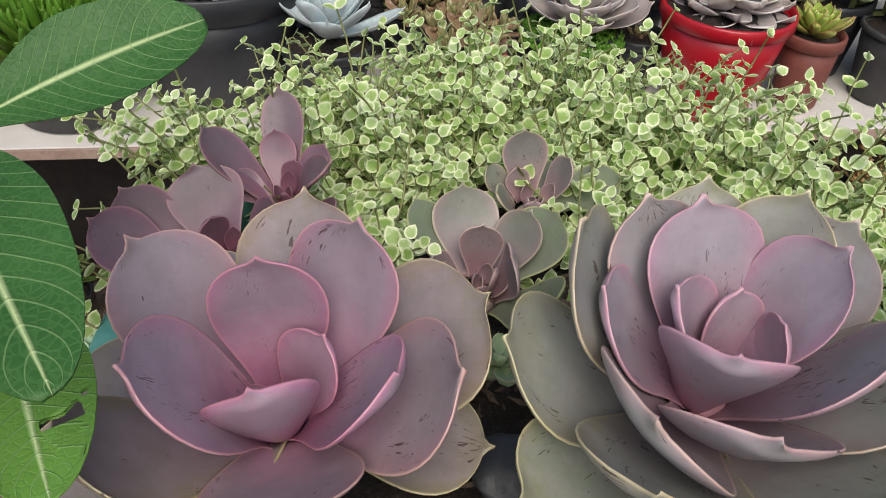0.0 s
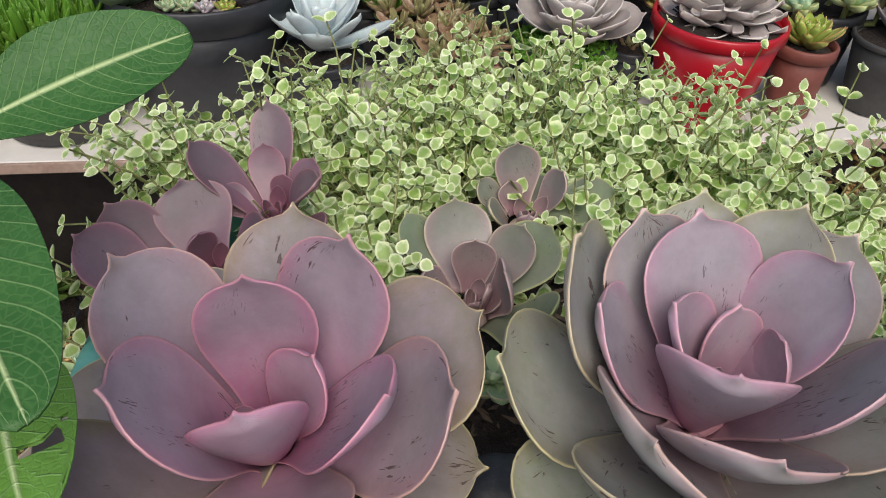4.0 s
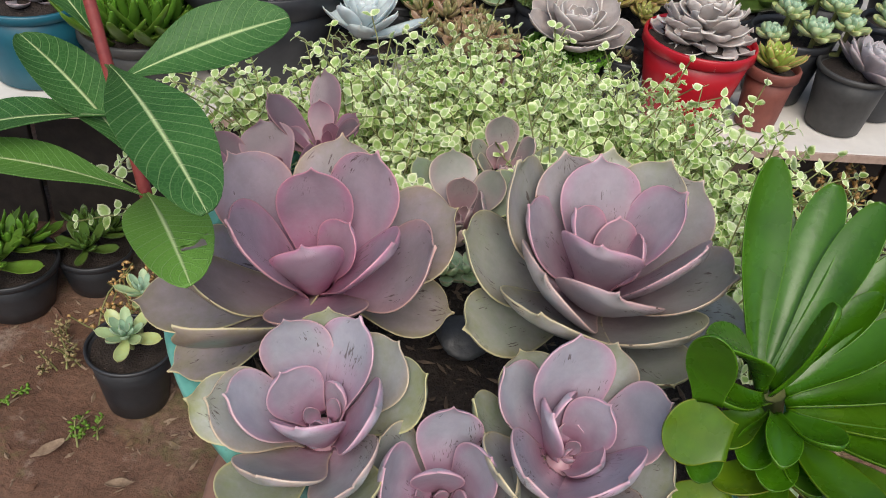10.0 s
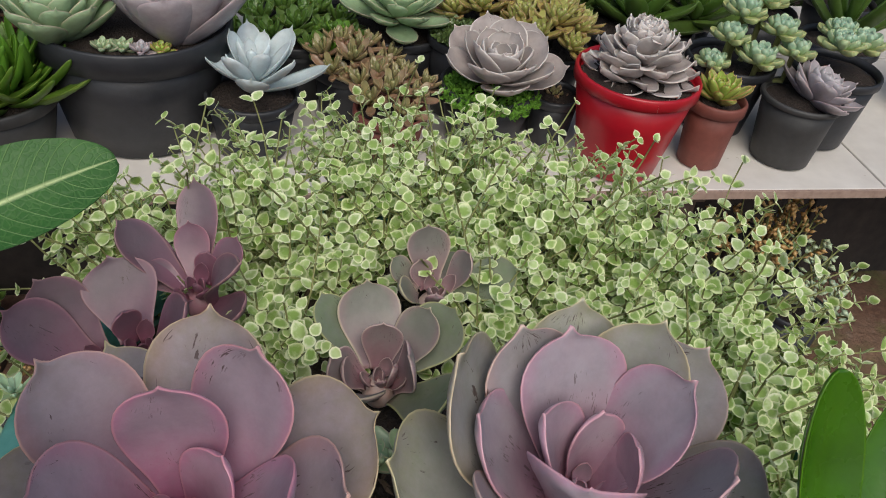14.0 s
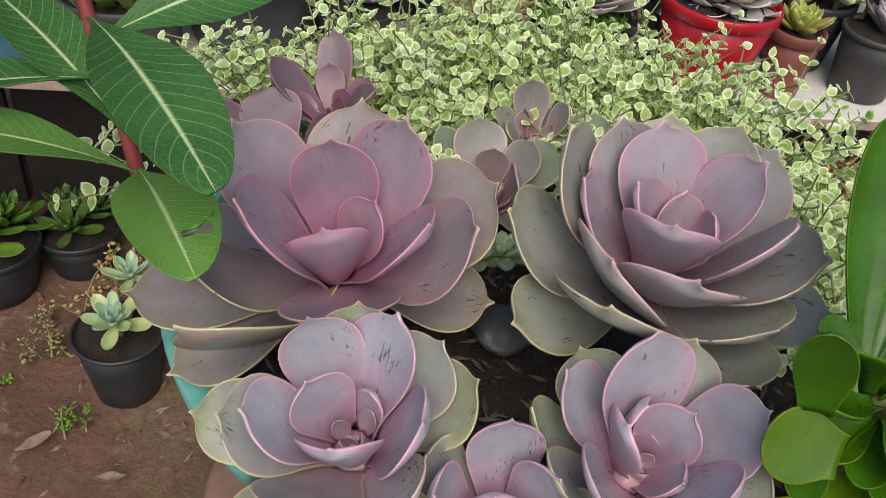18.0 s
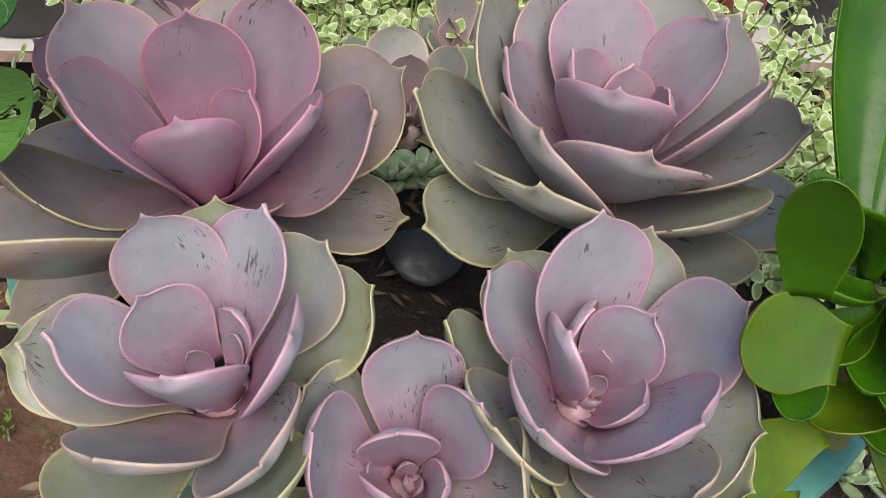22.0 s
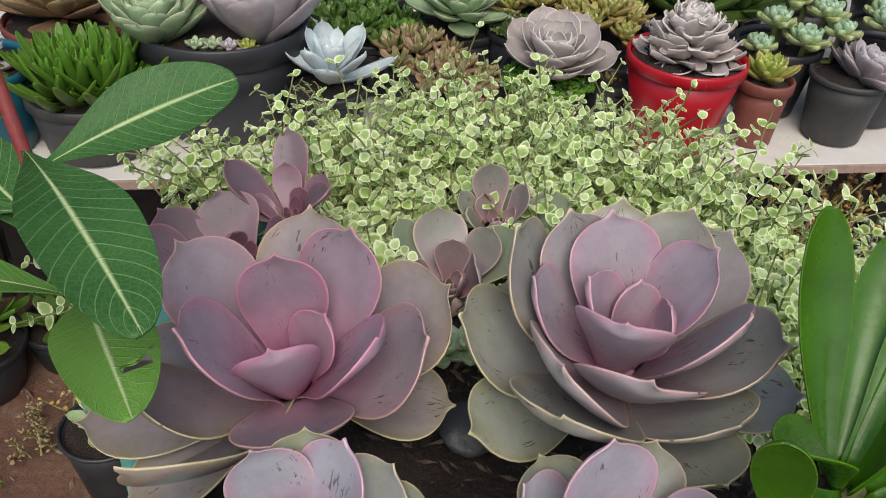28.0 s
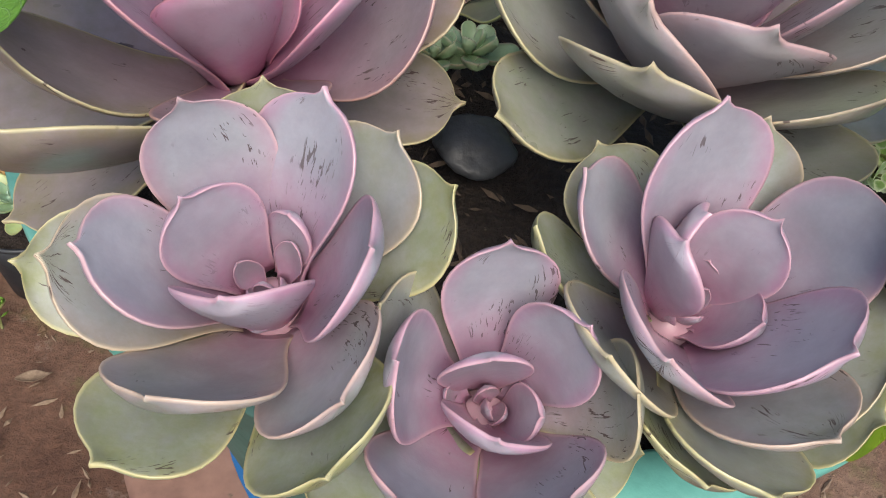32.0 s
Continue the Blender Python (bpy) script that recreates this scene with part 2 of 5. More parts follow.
STEEL = leaf_skin("blue_grey_leaf", (0.20, 0.30, 0.29), (0.17, 0.26, 0.25), (0.15, 0.22, 0.20), (0.28, 0.36, 0.33), (0.24, 0.30, 0.27), marks=0.6)
# leaf green taken almost to black: the bank's shade is in this colour
SHADE = leaf_skin("shade_toned_leaf", (0.016, 0.036, 0.008), (0.012, 0.030, 0.007), (0.013, 0.025, 0.007), (0.018, 0.038, 0.009), (0.018, 0.034, 0.009), rough=0.7, marks=0.6, shine=0.15)


def variegated():
    m, t, b = nodes_of("variegated_leaf", 0.42)
    rim = maths(t, "ADD", attribute(t, "rim"), maths(t, "MULTIPLY_ADD", noisy(t, 300, 3), 1.1, -0.55))
    geo = t.nodes.new("ShaderNodeNewGeometry")
    tone = ramp(t, geo.outputs["Random Per Island"], [(0.0, (0.26, 0.42, 0.085)), (0.6, (0.39, 0.56, 0.165)), (1.0, (0.52, 0.67, 0.28))])
    pale = ramp(t, geo.outputs["Random Per Island"], [(0.0, (0.80, 0.88, 0.48)), (1.0, (0.93, 0.97, 0.70))])
    col = mixed(t, ramp(t, rim, [(0.3, (0, 0, 0)), (0.85, (1, 1, 1))]), pale, tone)
    t.links.new(col, b.inputs["Base Color"])
    tr = t.nodes.new("ShaderNodeBsdfTranslucent")
    t.links.new(col, tr.inputs["Color"])
    mx = t.nodes.new("ShaderNodeMixShader")
    mx.inputs[0].default_value = 0.3
    t.links.new(b.outputs[0], mx.inputs[1])
    t.links.new(tr.outputs[0], mx.inputs[2])
    t.links.new(mx.outputs[0], t.nodes["Material Output"].inputs["Surface"])
    return m


def veined():
    """Broad leaf with a pale midrib and side veins, from the leaf's own across and along measures."""
    m, t, b = nodes_of("veined_leaf", 0.42)
    b.inputs["Specular IOR Level"].default_value = 0.2
    across, along = attribute(t, "across"), attribute(t, "along")
    side = maths(t, "ABSOLUTE", across)
    mid = ramp(t, maths(t, "ADD", side, maths(t, "MULTIPLY", along, 0.03)), [(0.03, (1, 1, 1)), (0.09, (0, 0, 0))])
    wave = maths(t, "FRACT", maths(t, "MULTIPLY", maths(t, "SUBTRACT", along, maths(t, "MULTIPLY_ADD", maths(t, "POWER", side, 1.3), 0.16, maths(t, "MULTIPLY_ADD", noisy(t, 16, 2), 0.05, -0.025))), 16.0))
    vein = ramp(t, maths(t, "ABSOLUTE", maths(t, "SUBTRACT", wave, 0.5)), [(0.015, (0.55, 0.55, 0.55)), (0.07, (0, 0, 0))])
    net = t.nodes.new("ShaderNodeTexVoronoi")
    net.feature, net.inputs["Scale"].default_value = "DISTANCE_TO_EDGE", 330.0
    tc = t.nodes.new("ShaderNodeTexCoord")
    t.links.new(tc.outputs["Object"], net.inputs["Vector"])
    fine = ramp(t, net.outputs["Distance"], [(0.02, (0.13, 0.13, 0.13)), (0.16, (0, 0, 0))])
    col = ramp(t, noisy(t, 22, 4), [(0.3, (0.021, 0.080, 0.018)), (0.7, (0.044, 0.128, 0.030))])
    info = t.nodes.new("ShaderNodeObjectInfo")
    col = mixed(t, info.outputs["Alpha"], col, (0.16, 0.33, 0.05))
    col = mixed(t, fine, col, (0.15, 0.27, 0.09))
    col = mixed(t, vein, col, (0.20, 0.33, 0.13))
    col = mixed(t, mid, col, (0.42, 0.52, 0.25))
    t.links.new(col, b.inputs["Base Color"])
    height = maths(t, "ADD", maths(t, "MULTIPLY", mid, -0.7), maths(t, "ADD", maths(t, "MULTIPLY", vein, -1.0), maths(t, "MULTIPLY", fine, -1.2)))
    bump(t, b, height, 0.5, 0.0015)
    return m


VARIEGATED, VEINED = variegated(), veined()
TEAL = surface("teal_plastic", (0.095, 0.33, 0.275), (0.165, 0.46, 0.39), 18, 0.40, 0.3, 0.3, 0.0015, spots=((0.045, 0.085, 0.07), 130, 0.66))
# the bowl's wall: a darker, duller teal than the rim, with grimy spots
TEAL_DARK = surface("dark_spotted_teal_plastic", (0.045, 0.125, 0.10), (0.085, 0.19, 0.155), 10, 0.6, 0.4, 0.3, 0.0015, spots=((0.05, 0.06, 0.04), 60, 0.6))
BLACK = surface("black_plastic", (0.018, 0.02, 0.024), (0.035, 0.037, 0.042), 18, 0.45, 0.25, 0.15, spots=((0.16, 0.15, 0.14), 150, 0.74))
GREY = surface("grey_plastic", (0.032, 0.033, 0.033), (0.06, 0.059, 0.058), 18, 0.55, 0.25, 0.15, spots=((0.22, 0.2, 0.18), 160, 0.72))
RED = surface("red_plastic", (0.36, 0.006, 0.016), (0.45, 0.012, 0.022), 12, 0.33, 0.12, 0.08, spots=((0.20, 0.04, 0.03), 90, 0.76))
CLAY = surface("clay_plastic", (0.17, 0.05, 0.038), (0.235, 0.078, 0.058), 16, 0.6, 0.25, 0.2)
BLUE = surface("blue_plastic", (0.015, 0.11, 0.30), (0.03, 0.17, 0.40), 12, 0.38, 0.15, 0.1)
PETROL = surface("petrol_plastic", (0.008, 0.085, 0.13), (0.015, 0.12, 0.17), 12, 0.4, 0.15, 0.1)
BROWN = surface("brown_clay", (0.20, 0.105, 0.075), (0.30, 0.17, 0.125), 9, 0.8, 0.35, 0.4, spots=((0.13, 0.09, 0.06), 30, 0.62))
SOIL = surface("potting_soil", (0.018, 0.012, 0.009), (0.05, 0.034, 0.026), 45, 0.9, 0.6, 1.0, 0.006, spots=((0.12, 0.09, 0.07), 130, 0.66))


def trodden():
    m, t, b = nodes_of("bare_earth", 0.92)
    col = ramp(t, noisy(t, 3.5, 5, 0.6), [(0.32, (0.110, 0.052, 0.032)), (0.5, (0.165, 0.087, 0.055)), (0.68, (0.25, 0.158, 0.108))])
    col = mixed(t, ramp(t, noisy(t, 8, 6, 0.7), [(0.55, (0, 0, 0)), (0.68, (0.7, 0.7, 0.7))]), col, (0.40, 0.32, 0.26))
    col = mixed(t, ramp(t, noisy(t, 5, 6, 0.7), [(0.54, (0, 0, 0)), (0.66, (0.8, 0.8, 0.8))]), col, (0.13, 0.14, 0.045))
    grain = noisy(t, 90, 7, 0.7)
    col = mixed(t, 0.55, col, ramp(t, grain, [(0.3, (0.25, 0.25, 0.25)), (0.55, (1, 1, 1)), (0.75, (1.4, 1.35, 1.3))]), "MULTIPLY")
    t.links.new(col, b.inputs["Base Color"])
    bump(t, b, maths(t, "ADD", grain, noisy(t, 25, 5)), 0.8, 0.008)
    return m


EARTH = trodden()
BOARD = surface("white_board", (0.62, 0.58, 0.53), (0.74, 0.71, 0.66), 7, 0.45, 0.12, 0.06, spots=((0.40, 0.34, 0.27), 26, 0.68))
EDGE = surface("board_edge", (0.28, 0.19, 0.15), (0.42, 0.31, 0.25), 20, 0.7, 0.3, 0.2)
BARK = surface("red_stem", (0.20, 0.028, 0.03), (0.29, 0.06, 0.05), 40, 0.5, 0.25, 0.2)
STALK = surface("green_stalk", (0.17, 0.20, 0.06), (0.28, 0.28, 0.11), 60, 0.6, 0.3, 0.2)
DARKWOOD = surface("near_black_boards", (0.012, 0.010, 0.009), (0.04, 0.03, 0.024), 6, 0.9, 0.5, 0.5, 0.004)
WOOD = surface("weathered_wood", (0.07, 0.045, 0.033), (0.14, 0.095, 0.07), 10, 0.85, 0.5, 0.5, 0.004)
PEBBLE = surface("slate_pebble", (0.018, 0.019, 0.022), (0.06, 0.064, 0.072), 30, 0.5, 0.3, 0.3)
LITTER = surface("dry_litter", (0.05, 0.032, 0.022), (0.16, 0.11, 0.075), 30, 0.85, 0.4, 0.4)
DRY = surface("dry_leaf_bits", (0.13, 0.075, 0.045), (0.34, 0.25, 0.17), 30, 0.85, 0.4, 0.4)
MOSS = surface("moss", (0.07, 0.20, 0.015), (0.16, 0.36, 0.03), 60, 0.75, 0.4, 0.6)


# ---- builders ----
def hold(name, x, y, z, label, category, group="", kind=""):
    ob = new(name)
    ob.empty_display_size = 0.02
    ob.location = (x, y, z)
    return tagged(ob, label, category, group, kind)


def mesh_of(name, verts, faces, material, attributes=None, smooth=True):
    me = bpy.data.meshes.new(name)
    me.from_pydata([tuple(v) for v in verts], [], [tuple(f) for f in faces])
    for key, values in (attributes or {}).items():
        me.attributes.new(key, "FLOAT", "POINT").data.foreach_set("value", np.asarray(values, dtype=np.float32))
    if smooth:
        me.polygons.foreach_set("use_smooth", [True] * len(me.polygons))
    me.materials.append(material)
    me.update()
    return me


def child(name, me, parent, label="", age=0.5):
    ob = new(name, me)
    ob.parent = parent
    ob.color = (1, 1, 1, age)
    return tagged(ob, label)


def part(name, bm, material, parent, label=""):
    me = bpy.data.meshes.new(name)
    bm.to_mesh(me)
    bm.free()
    me.materials.append(material)
    return child(name, me, parent, label)


def turned(profile, sides=40, squash=1.0, wobble=0.0, seed=0):
    """Verts and faces of a closed turned body from (radius, height) pairs."""
    rnd = random.Random(seed)
    phase = [rnd.uniform(0, 6.28) for _ in range(3)]
    verts, faces, n = [], [], len(profile)
    for r, z in profile:
        for i in range(sides):
            a = 2 * math.pi * i / sides
            k = 1 + wobble * (math.sin(2 * a + phase[0]) + 0.6 * math.sin(3 * a + phase[1]))
            verts.append((r * k * math.cos(a), r * k * squash * math.sin(a), z))
    for j in range(n - 1):
        for i in range(sides):
            k = (i + 1) % sides
            faces.append((j * sides + i, j * sides + k, (j + 1) * sides + k, (j + 1) * sides + i))
    return verts, faces


def turned_part(name, profile, material, parent, sides=40, label="", squash=1.0, wobble=0.0):
    v, f = turned(profile, sides, squash, wobble)
    return child(name, mesh_of(name, v, f, material), parent, label)


def leaf_grid(length, width, sag, cup, thick, along_n=13, across_n=9, waist=0.42, wide=0.62, mucro=1.0, point=2.2, twist=0.0, wave=0.0, phase=0.0, fold=0.0, edge=0.0008):
    """A fleshy leaf along +x from its base, its face up: verts, faces, attributes."""
    tip = [0.83, 0.875, 0.905, 0.925, 0.94, 0.968, 1.0] if mucro else [0.86, 0.92, 0.96, 0.985, 0.997]
    n = along_n - 4
    ss = [0.78 * i / (n - 1) for i in range(n)] + tip
    end = 0.94 if mucro else 1.0
    rows, verts, rim, along, across = [], [], [], [], []
    for s in ss:
        if s < wide:
            q = s / wide
            w = waist + (1 - waist) * q * q * (3 - 2 * q)
        else:
            w = max(0.0, 1 - ((s - wide) / (end - wide)) ** point) ** 0.5 if s < end else 0.0
        if mucro and s > 0.88:
            w = max(w, 0.17 * mucro * max(0.0, (1.0 - s) / 0.068) ** 1.5)
        w = max(w, 0.008) * width / 2
        z = -4 * sag * length * s * (1 - s) + 0.02 * length * max(0.0, (s - 0.9) / 0.1) * (1 if mucro else 0)
        rows.append((s, length * s, w, z))
    margin = min(0.0032, 0.10 * width)
    top, low = [], []
    for s, x, w, z in rows:
        tr, lr = [], []
        body = thick * (0.55 + 0.45 * math.sin(math.pi * min(1, 0.25 + 0.6 * s))) * min(1.0, 0.2 + w / (0.3 * width))
        for j in range(across_n):
            u = -1 + 2 * j / (across_n - 1)
            u = math.sin(u * math.pi / 2)
            lift = cup * (1.35 - 0.75 * s) * w * (abs(u) ** 1.7) + fold * w * u + wave * width * math.sin(5 * s + 2.2 * u + phase) * abs(u)
            yy = w * u * (1 - 0.12 * cup * abs(u))
            a = twist * s
            y2, z2 = yy * math.cos(a) - lift * math.sin(a), z + yy * math.sin(a) + lift * math.cos(a)
            h = body * (1 - u * u) ** 0.5 + edge
            tr.append(len(verts))
            verts.append((x, y2, z2))
            rim.append(min(1.0, w * (1 - abs(u)) / margin))
            along.append(s), across.append(u)
            lr.append(len(verts))
            verts.append((x, y2, z2 - h))
            rim.append(min(1.0, 0.14 + 3.0 * w * (1 - abs(u)) / margin))
            along.append(s), across.append(u)
        top.append(tr), low.append(lr)
    faces = []
    for i in range(len(top) - 1):
        for j in range(across_n - 1):
            faces.append((top[i][j], top[i + 1][j], top[i + 1][j + 1], top[i][j + 1]))
            faces.append((low[i][j], low[i][j + 1], low[i + 1][j + 1], low[i + 1][j]))
        faces.append((top[i][0], low[i][0], low[i + 1][0], top[i + 1][0]))
        faces.append((top[i][-1], top[i + 1][-1], low[i + 1][-1], low[i][-1]))
    for j in range(across_n - 1):
        faces.append((top[0][j], top[0][j + 1], low[0][j + 1], low[0][j]))
        faces.append((top[-1][j], low[-1][j], low[-1][j + 1], top[-1][j + 1]))
    return verts, [tuple(reversed(f)) for f in faces], {"rim": rim, "along": along, "across": across}


def set_leaf(name, parent, material, base, az, el, grid, age=0.5, roll=0.0, label=""):
    """Places a leaf made by leaf_grid with its base at a spot of its plant, turned to azimuth and elevation."""
    v, f, at = grid
    m = Matrix.Translation(base) @ Matrix.Rotation(radians(az), 4, "Z") @ Matrix.Rotation(radians(-el), 4, "Y") @ Matrix.Rotation(radians(roll), 4, "X")
    return child(name, mesh_of(name, [m @ Vector(p) for p in v], f, material, at), parent, label, age)


def turn_to(d, axis):
    """Azimuth, elevation and roll that lay a leaf along d with its face turned up along the axis."""
    level, side = Vector((0, 0, 1)).cross(d).normalized(), axis.cross(d).normalized()
    roll = math.degrees(math.atan2(level.cross(side).dot(d.normalized()), level.dot(side)))
    return math.degrees(math.atan2(d.y, d.x)), math.degrees(math.asin(d.z / d.length)), roll


def rosette(x, y, z, material, label, drop, lean=(0, 0), thick=0.0034, group="", seed=1):
    """A rosette succulent leaning by its axis, with its tight heart of young leaves; petal() adds the leaves round it."""
    rnd = random.Random(seed)
    plant = hold("rosette_succulent", x, y, z, label, "succulent", group)
    axis = Vector((lean[0], lean[1], 1)).normalized()
    for i in range(6):
        length = 0.0125 + 0.0011 * i
        grid = leaf_grid(length, length * 0.60, 0.09, 0.45, 0.0009, 10, 7, wide=0.52, point=1.6, edge=0.0004)
        out = Vector((math.cos(i * 2.4 + seed), math.sin(i * 2.4 + seed), 0)).cross(axis).normalized()
        tilt = 0.06 + 0.085 * i
        az, el, roll = turn_to(axis * math.cos(tilt) + out * math.sin(tilt), axis)
        set_leaf("heart_leaf", plant, material, out * 0.0013 * i - axis * 0.019, az, el, grid, 0.12, roll)
    crown = turned_part("crown", [(0.008, -0.034), (0.010, -0.027), (0.0085, -0.022), (0.005, -0.0185), (0.0005, -0.0175)], material, plant, 20)
    crown.rotation_euler = (-lean[1] * 0.8, lean[0] * 0.8, 0)
    crown.color = (1, 1, 1, 0.05)
    return plant, axis, drop, material, thick, rnd


def petal(plant, x, y, z, width, age, roll=0, sag=0.045, cup=0.10):
    """One leaf of a rosette: its tip in mm from the heart, width in mm, age, turn about its midrib, sag along and cup across."""
    thing, axis, drop, material, thick, rnd = plant
    tip = Vector((x, y, z)) / 1000
    base = -axis * (0.020 * (1 - age) + drop * age)
    flat = tip - base
    flat -= axis * flat.dot(axis)
    base += flat.normalized() * min(0.0065 + 0.0055 * age, 0.5 * flat.length)
    d = tip - base
    az, el, level = turn_to(d, axis)
    grid = leaf_grid(d.length, width / 1000, sag, cup, thick * (0.75 + 0.35 * age), 17, 13, waist=0.46, wide=rnd.uniform(0.61, 0.66), point=rnd.uniform(2.0, 2.4), mucro=rnd.uniform(1.1, 1.4),
                     twist=rnd.uniform(-0.05, 0.05), wave=rnd.uniform(0.004, 0.022), phase=rnd.uniform(0, 6), edge=0.00075)
    return set_leaf("leaf", thing, material, base, az, el, grid, age, level + roll)


def stem_tube(points, r0, r1, sides=7):
    """A tapered tube along points."""
    verts, faces = [], []
    n = len(points)
    for i, p in enumerate(points):
        p = Vector(p)
        d = (Vector(points[min(i + 1, n - 1)]) - Vector(points[max(i - 1, 0)])).normalized()
        a = d.cross(Vector((0.31, 0.2, 1))).normalized()
        b = d.cross(a)
        r = r0 + (r1 - r0) * i / (n - 1)
        for k in range(sides):
            t = 2 * math.pi * k / sides
            verts.append(p + a * r * math.cos(t) + b * r * math.sin(t))
    for i in range(n - 1):
        for k in range(sides):
            j = (k + 1) % sides
            faces.append((i * sides + k, i * sides + j, (i + 1) * sides + j, (i + 1) * sides + k))
    faces.append(tuple(range(sides)))
    faces.append(tuple((n - 1) * sides + k for k in reversed(range(sides))))
    return verts, faces


def lumpy(name, radius, material, parent, height=0.01, seed=0, squash=1.0, rings=10, sides=36, label=""):
    """A rough disc of soil, domed and uneven."""
    verts, faces = [(0, 0, height)], []
    for i in range(1, rings + 1):
        r = radius * i / rings
        for k in range(sides):
            a = 2 * math.pi * k / sides
            p = Vector((r * math.cos(a), r * squash * math.sin(a), 0))
            verts.append((p.x, p.y, height * (1 - (i / rings) ** 2) + 0.5 * height * noise.noise((p + Vector((seed, 0, 0))) * 40)))
    for k in range(sides):
        faces.append((0, 1 + k, 1 + (k + 1) % sides))
    for i in range(rings - 1):
        for k in range(sides):
            j = (k + 1) % sides
            faces.append((1 + i * sides + k, 1 + (i + 1) * sides + k, 1 + (i + 1) * sides + j, 1 + i * sides + j))
    return child(name, mesh_of(name, verts, faces, material), parent, label)


def pot(x, y, z, radius, height, material, label, base=0.72, lip=0.012, lip_out=0.004, group="", lean=0.0, fill=0.9):
    """A plant pot with a turned lip, a wall of its own thickness and soil in it."""
    thing = hold("plant_pot", x, y, z, label, "plant pot", group)
    rb = radius * base
    wall = 0.0025
    ri = radius - lip_out
    inner = radius - lip_out - wall
    prof = [(0.001, 0.0), (rb * 0.9, 0.0), (rb, 0.003)]
    prof += [(rb + (ri - rb) * k, 0.003 + (height - lip - 0.003) * k) for k in (0.33, 0.66, 1.0)]
    prof += [(inner, height - lip + 0.0005), (inner - (inner - rb) * (1 - fill) * 0.9, height * fill), (0.001, height * (fill - 0.03))]
    body = turned_part("body", prof, material, thing, 44)
    ring = [(ri + 0.0003, height - lip - 0.0005), (radius, height - lip + 0.001), (radius, height - 0.002), (radius - 0.0015, height), (radius - 0.004, height), (inner + 0.0004, height - lip + 0.0008), (ri + 0.0003, height - lip - 0.0005)]
    turned_part("lip", ring, material, body, 44)
    lumpy("soil", inner - (inner - rb) * (1 - fill), SOIL, thing, 0.006, x * 7).location = (0, 0, height * fill)
    if lean:
        thing.rotation_euler = (0, radians(lean), 0)
    return thing


def spiral_rosette(x, y, z, count, radius, material, label, low=12, high=78, wide=0.5, waist=0.4, thick=0.003, cup=0.35, sag=0.08, tilt=(0, 0), seed=0, point=2.2, mucro=1.0, wave=0.0, name="rosette_succulent", turn=0.0, n_along=10, n_across=7, grow=0.3, group="", dome=0.012):
    """A rosette with leaves set by the golden angle, oldest and longest lowest."""
    rnd = random.Random(seed)
    plant = hold(name, x, y, z, label, "succulent", group)
    plant.rotation_euler = (radians(tilt[0]), radians(tilt[1]), radians(turn))
    for i in range(count):
        k = 1 - i / count
        length = radius * (grow + (1 - grow) * k ** 0.8) * rnd.uniform(0.92, 1.06)
        el = low + (high - low) * (1 - k) ** 0.9 + rnd.uniform(-5, 5)
        grid = leaf_grid(length, length * wide * rnd.uniform(0.9, 1.1), sag, cup, thick, n_along, n_across, waist=waist, wide=0.6, mucro=mucro, point=point, wave=wave, phase=rnd.uniform(0, 6), twist=rnd.uniform(-0.1, 0.1))
        set_leaf("leaf", plant, material, (0, 0, dome * (1 - k) * radius / 0.05), i * 137.5, el, grid, k, rnd.uniform(-5, 5))
    return plant


# ---- ground and shelf ----
def ground():
    xs = list(np.linspace(-3, -0.9, 12)) + list(np.linspace(-0.85, 1.3, 90)) + list(np.linspace(1.4, 4, 12))
    ys = list(np.linspace(-3, -0.1, 12)) + list(np.linspace(-0.05, 1.6, 70)) + list(np.linspace(1.8, 6, 14))
    xs, ys = [-60, -20, -8] + xs + [8, 20, 60], [-60, -20, -8] + ys + [12, 30, 80]
    verts, faces = [], []
    for y in ys:
        for x in xs:
            p = Vector((x, y, 0))
            verts.append((x, y, 0.012 * noise.noise(p * 3) + 0.006 * noise.noise(p * 11) + 0.003 * noise.noise(p * 34)))
    n = len(xs)
    for j in range(len(ys) - 1):
        for i in range(n - 1):
            faces.append((j * n + i, j * n + i + 1, (j + 1) * n + i + 1, (j + 1) * n + i))
    ob = new("ground", mesh_of("ground", verts, faces, EARTH))
    return tagged(ob, "bare brown trodden earth with mossy patches", "ground", kind="structure")


ground()


def box(sx, sy, sz, bevel=0.002):
    bm = bmesh.new()
    bmesh.ops.create_cube(bm, size=1)
    bmesh.ops.scale(bm, vec=(sx, sy, sz), verts=bm.verts)
    if bevel:
        bmesh.ops.bevel(bm, geom=bm.edges[:], offset=bevel, segments=2, affect="EDGES", profile=0.5)
    return bm


SHELF_Z, SHELF_TURN = 0.49, 7.5
shelf = hold("plant_shelf", 0.127, 0.845, 0, "long white-topped board shelf on wooden legs, set with potted succulents", "shelf")
shelf.rotation_euler = (0, 0, radians(SHELF_TURN))


def shelf_bit(name, sx, sy, sz, at, material, bevel=0.0015, label=""):
    ob = part(name, box(sx, sy, sz, bevel), material, shelf, label)
    ob.location = at
    return ob


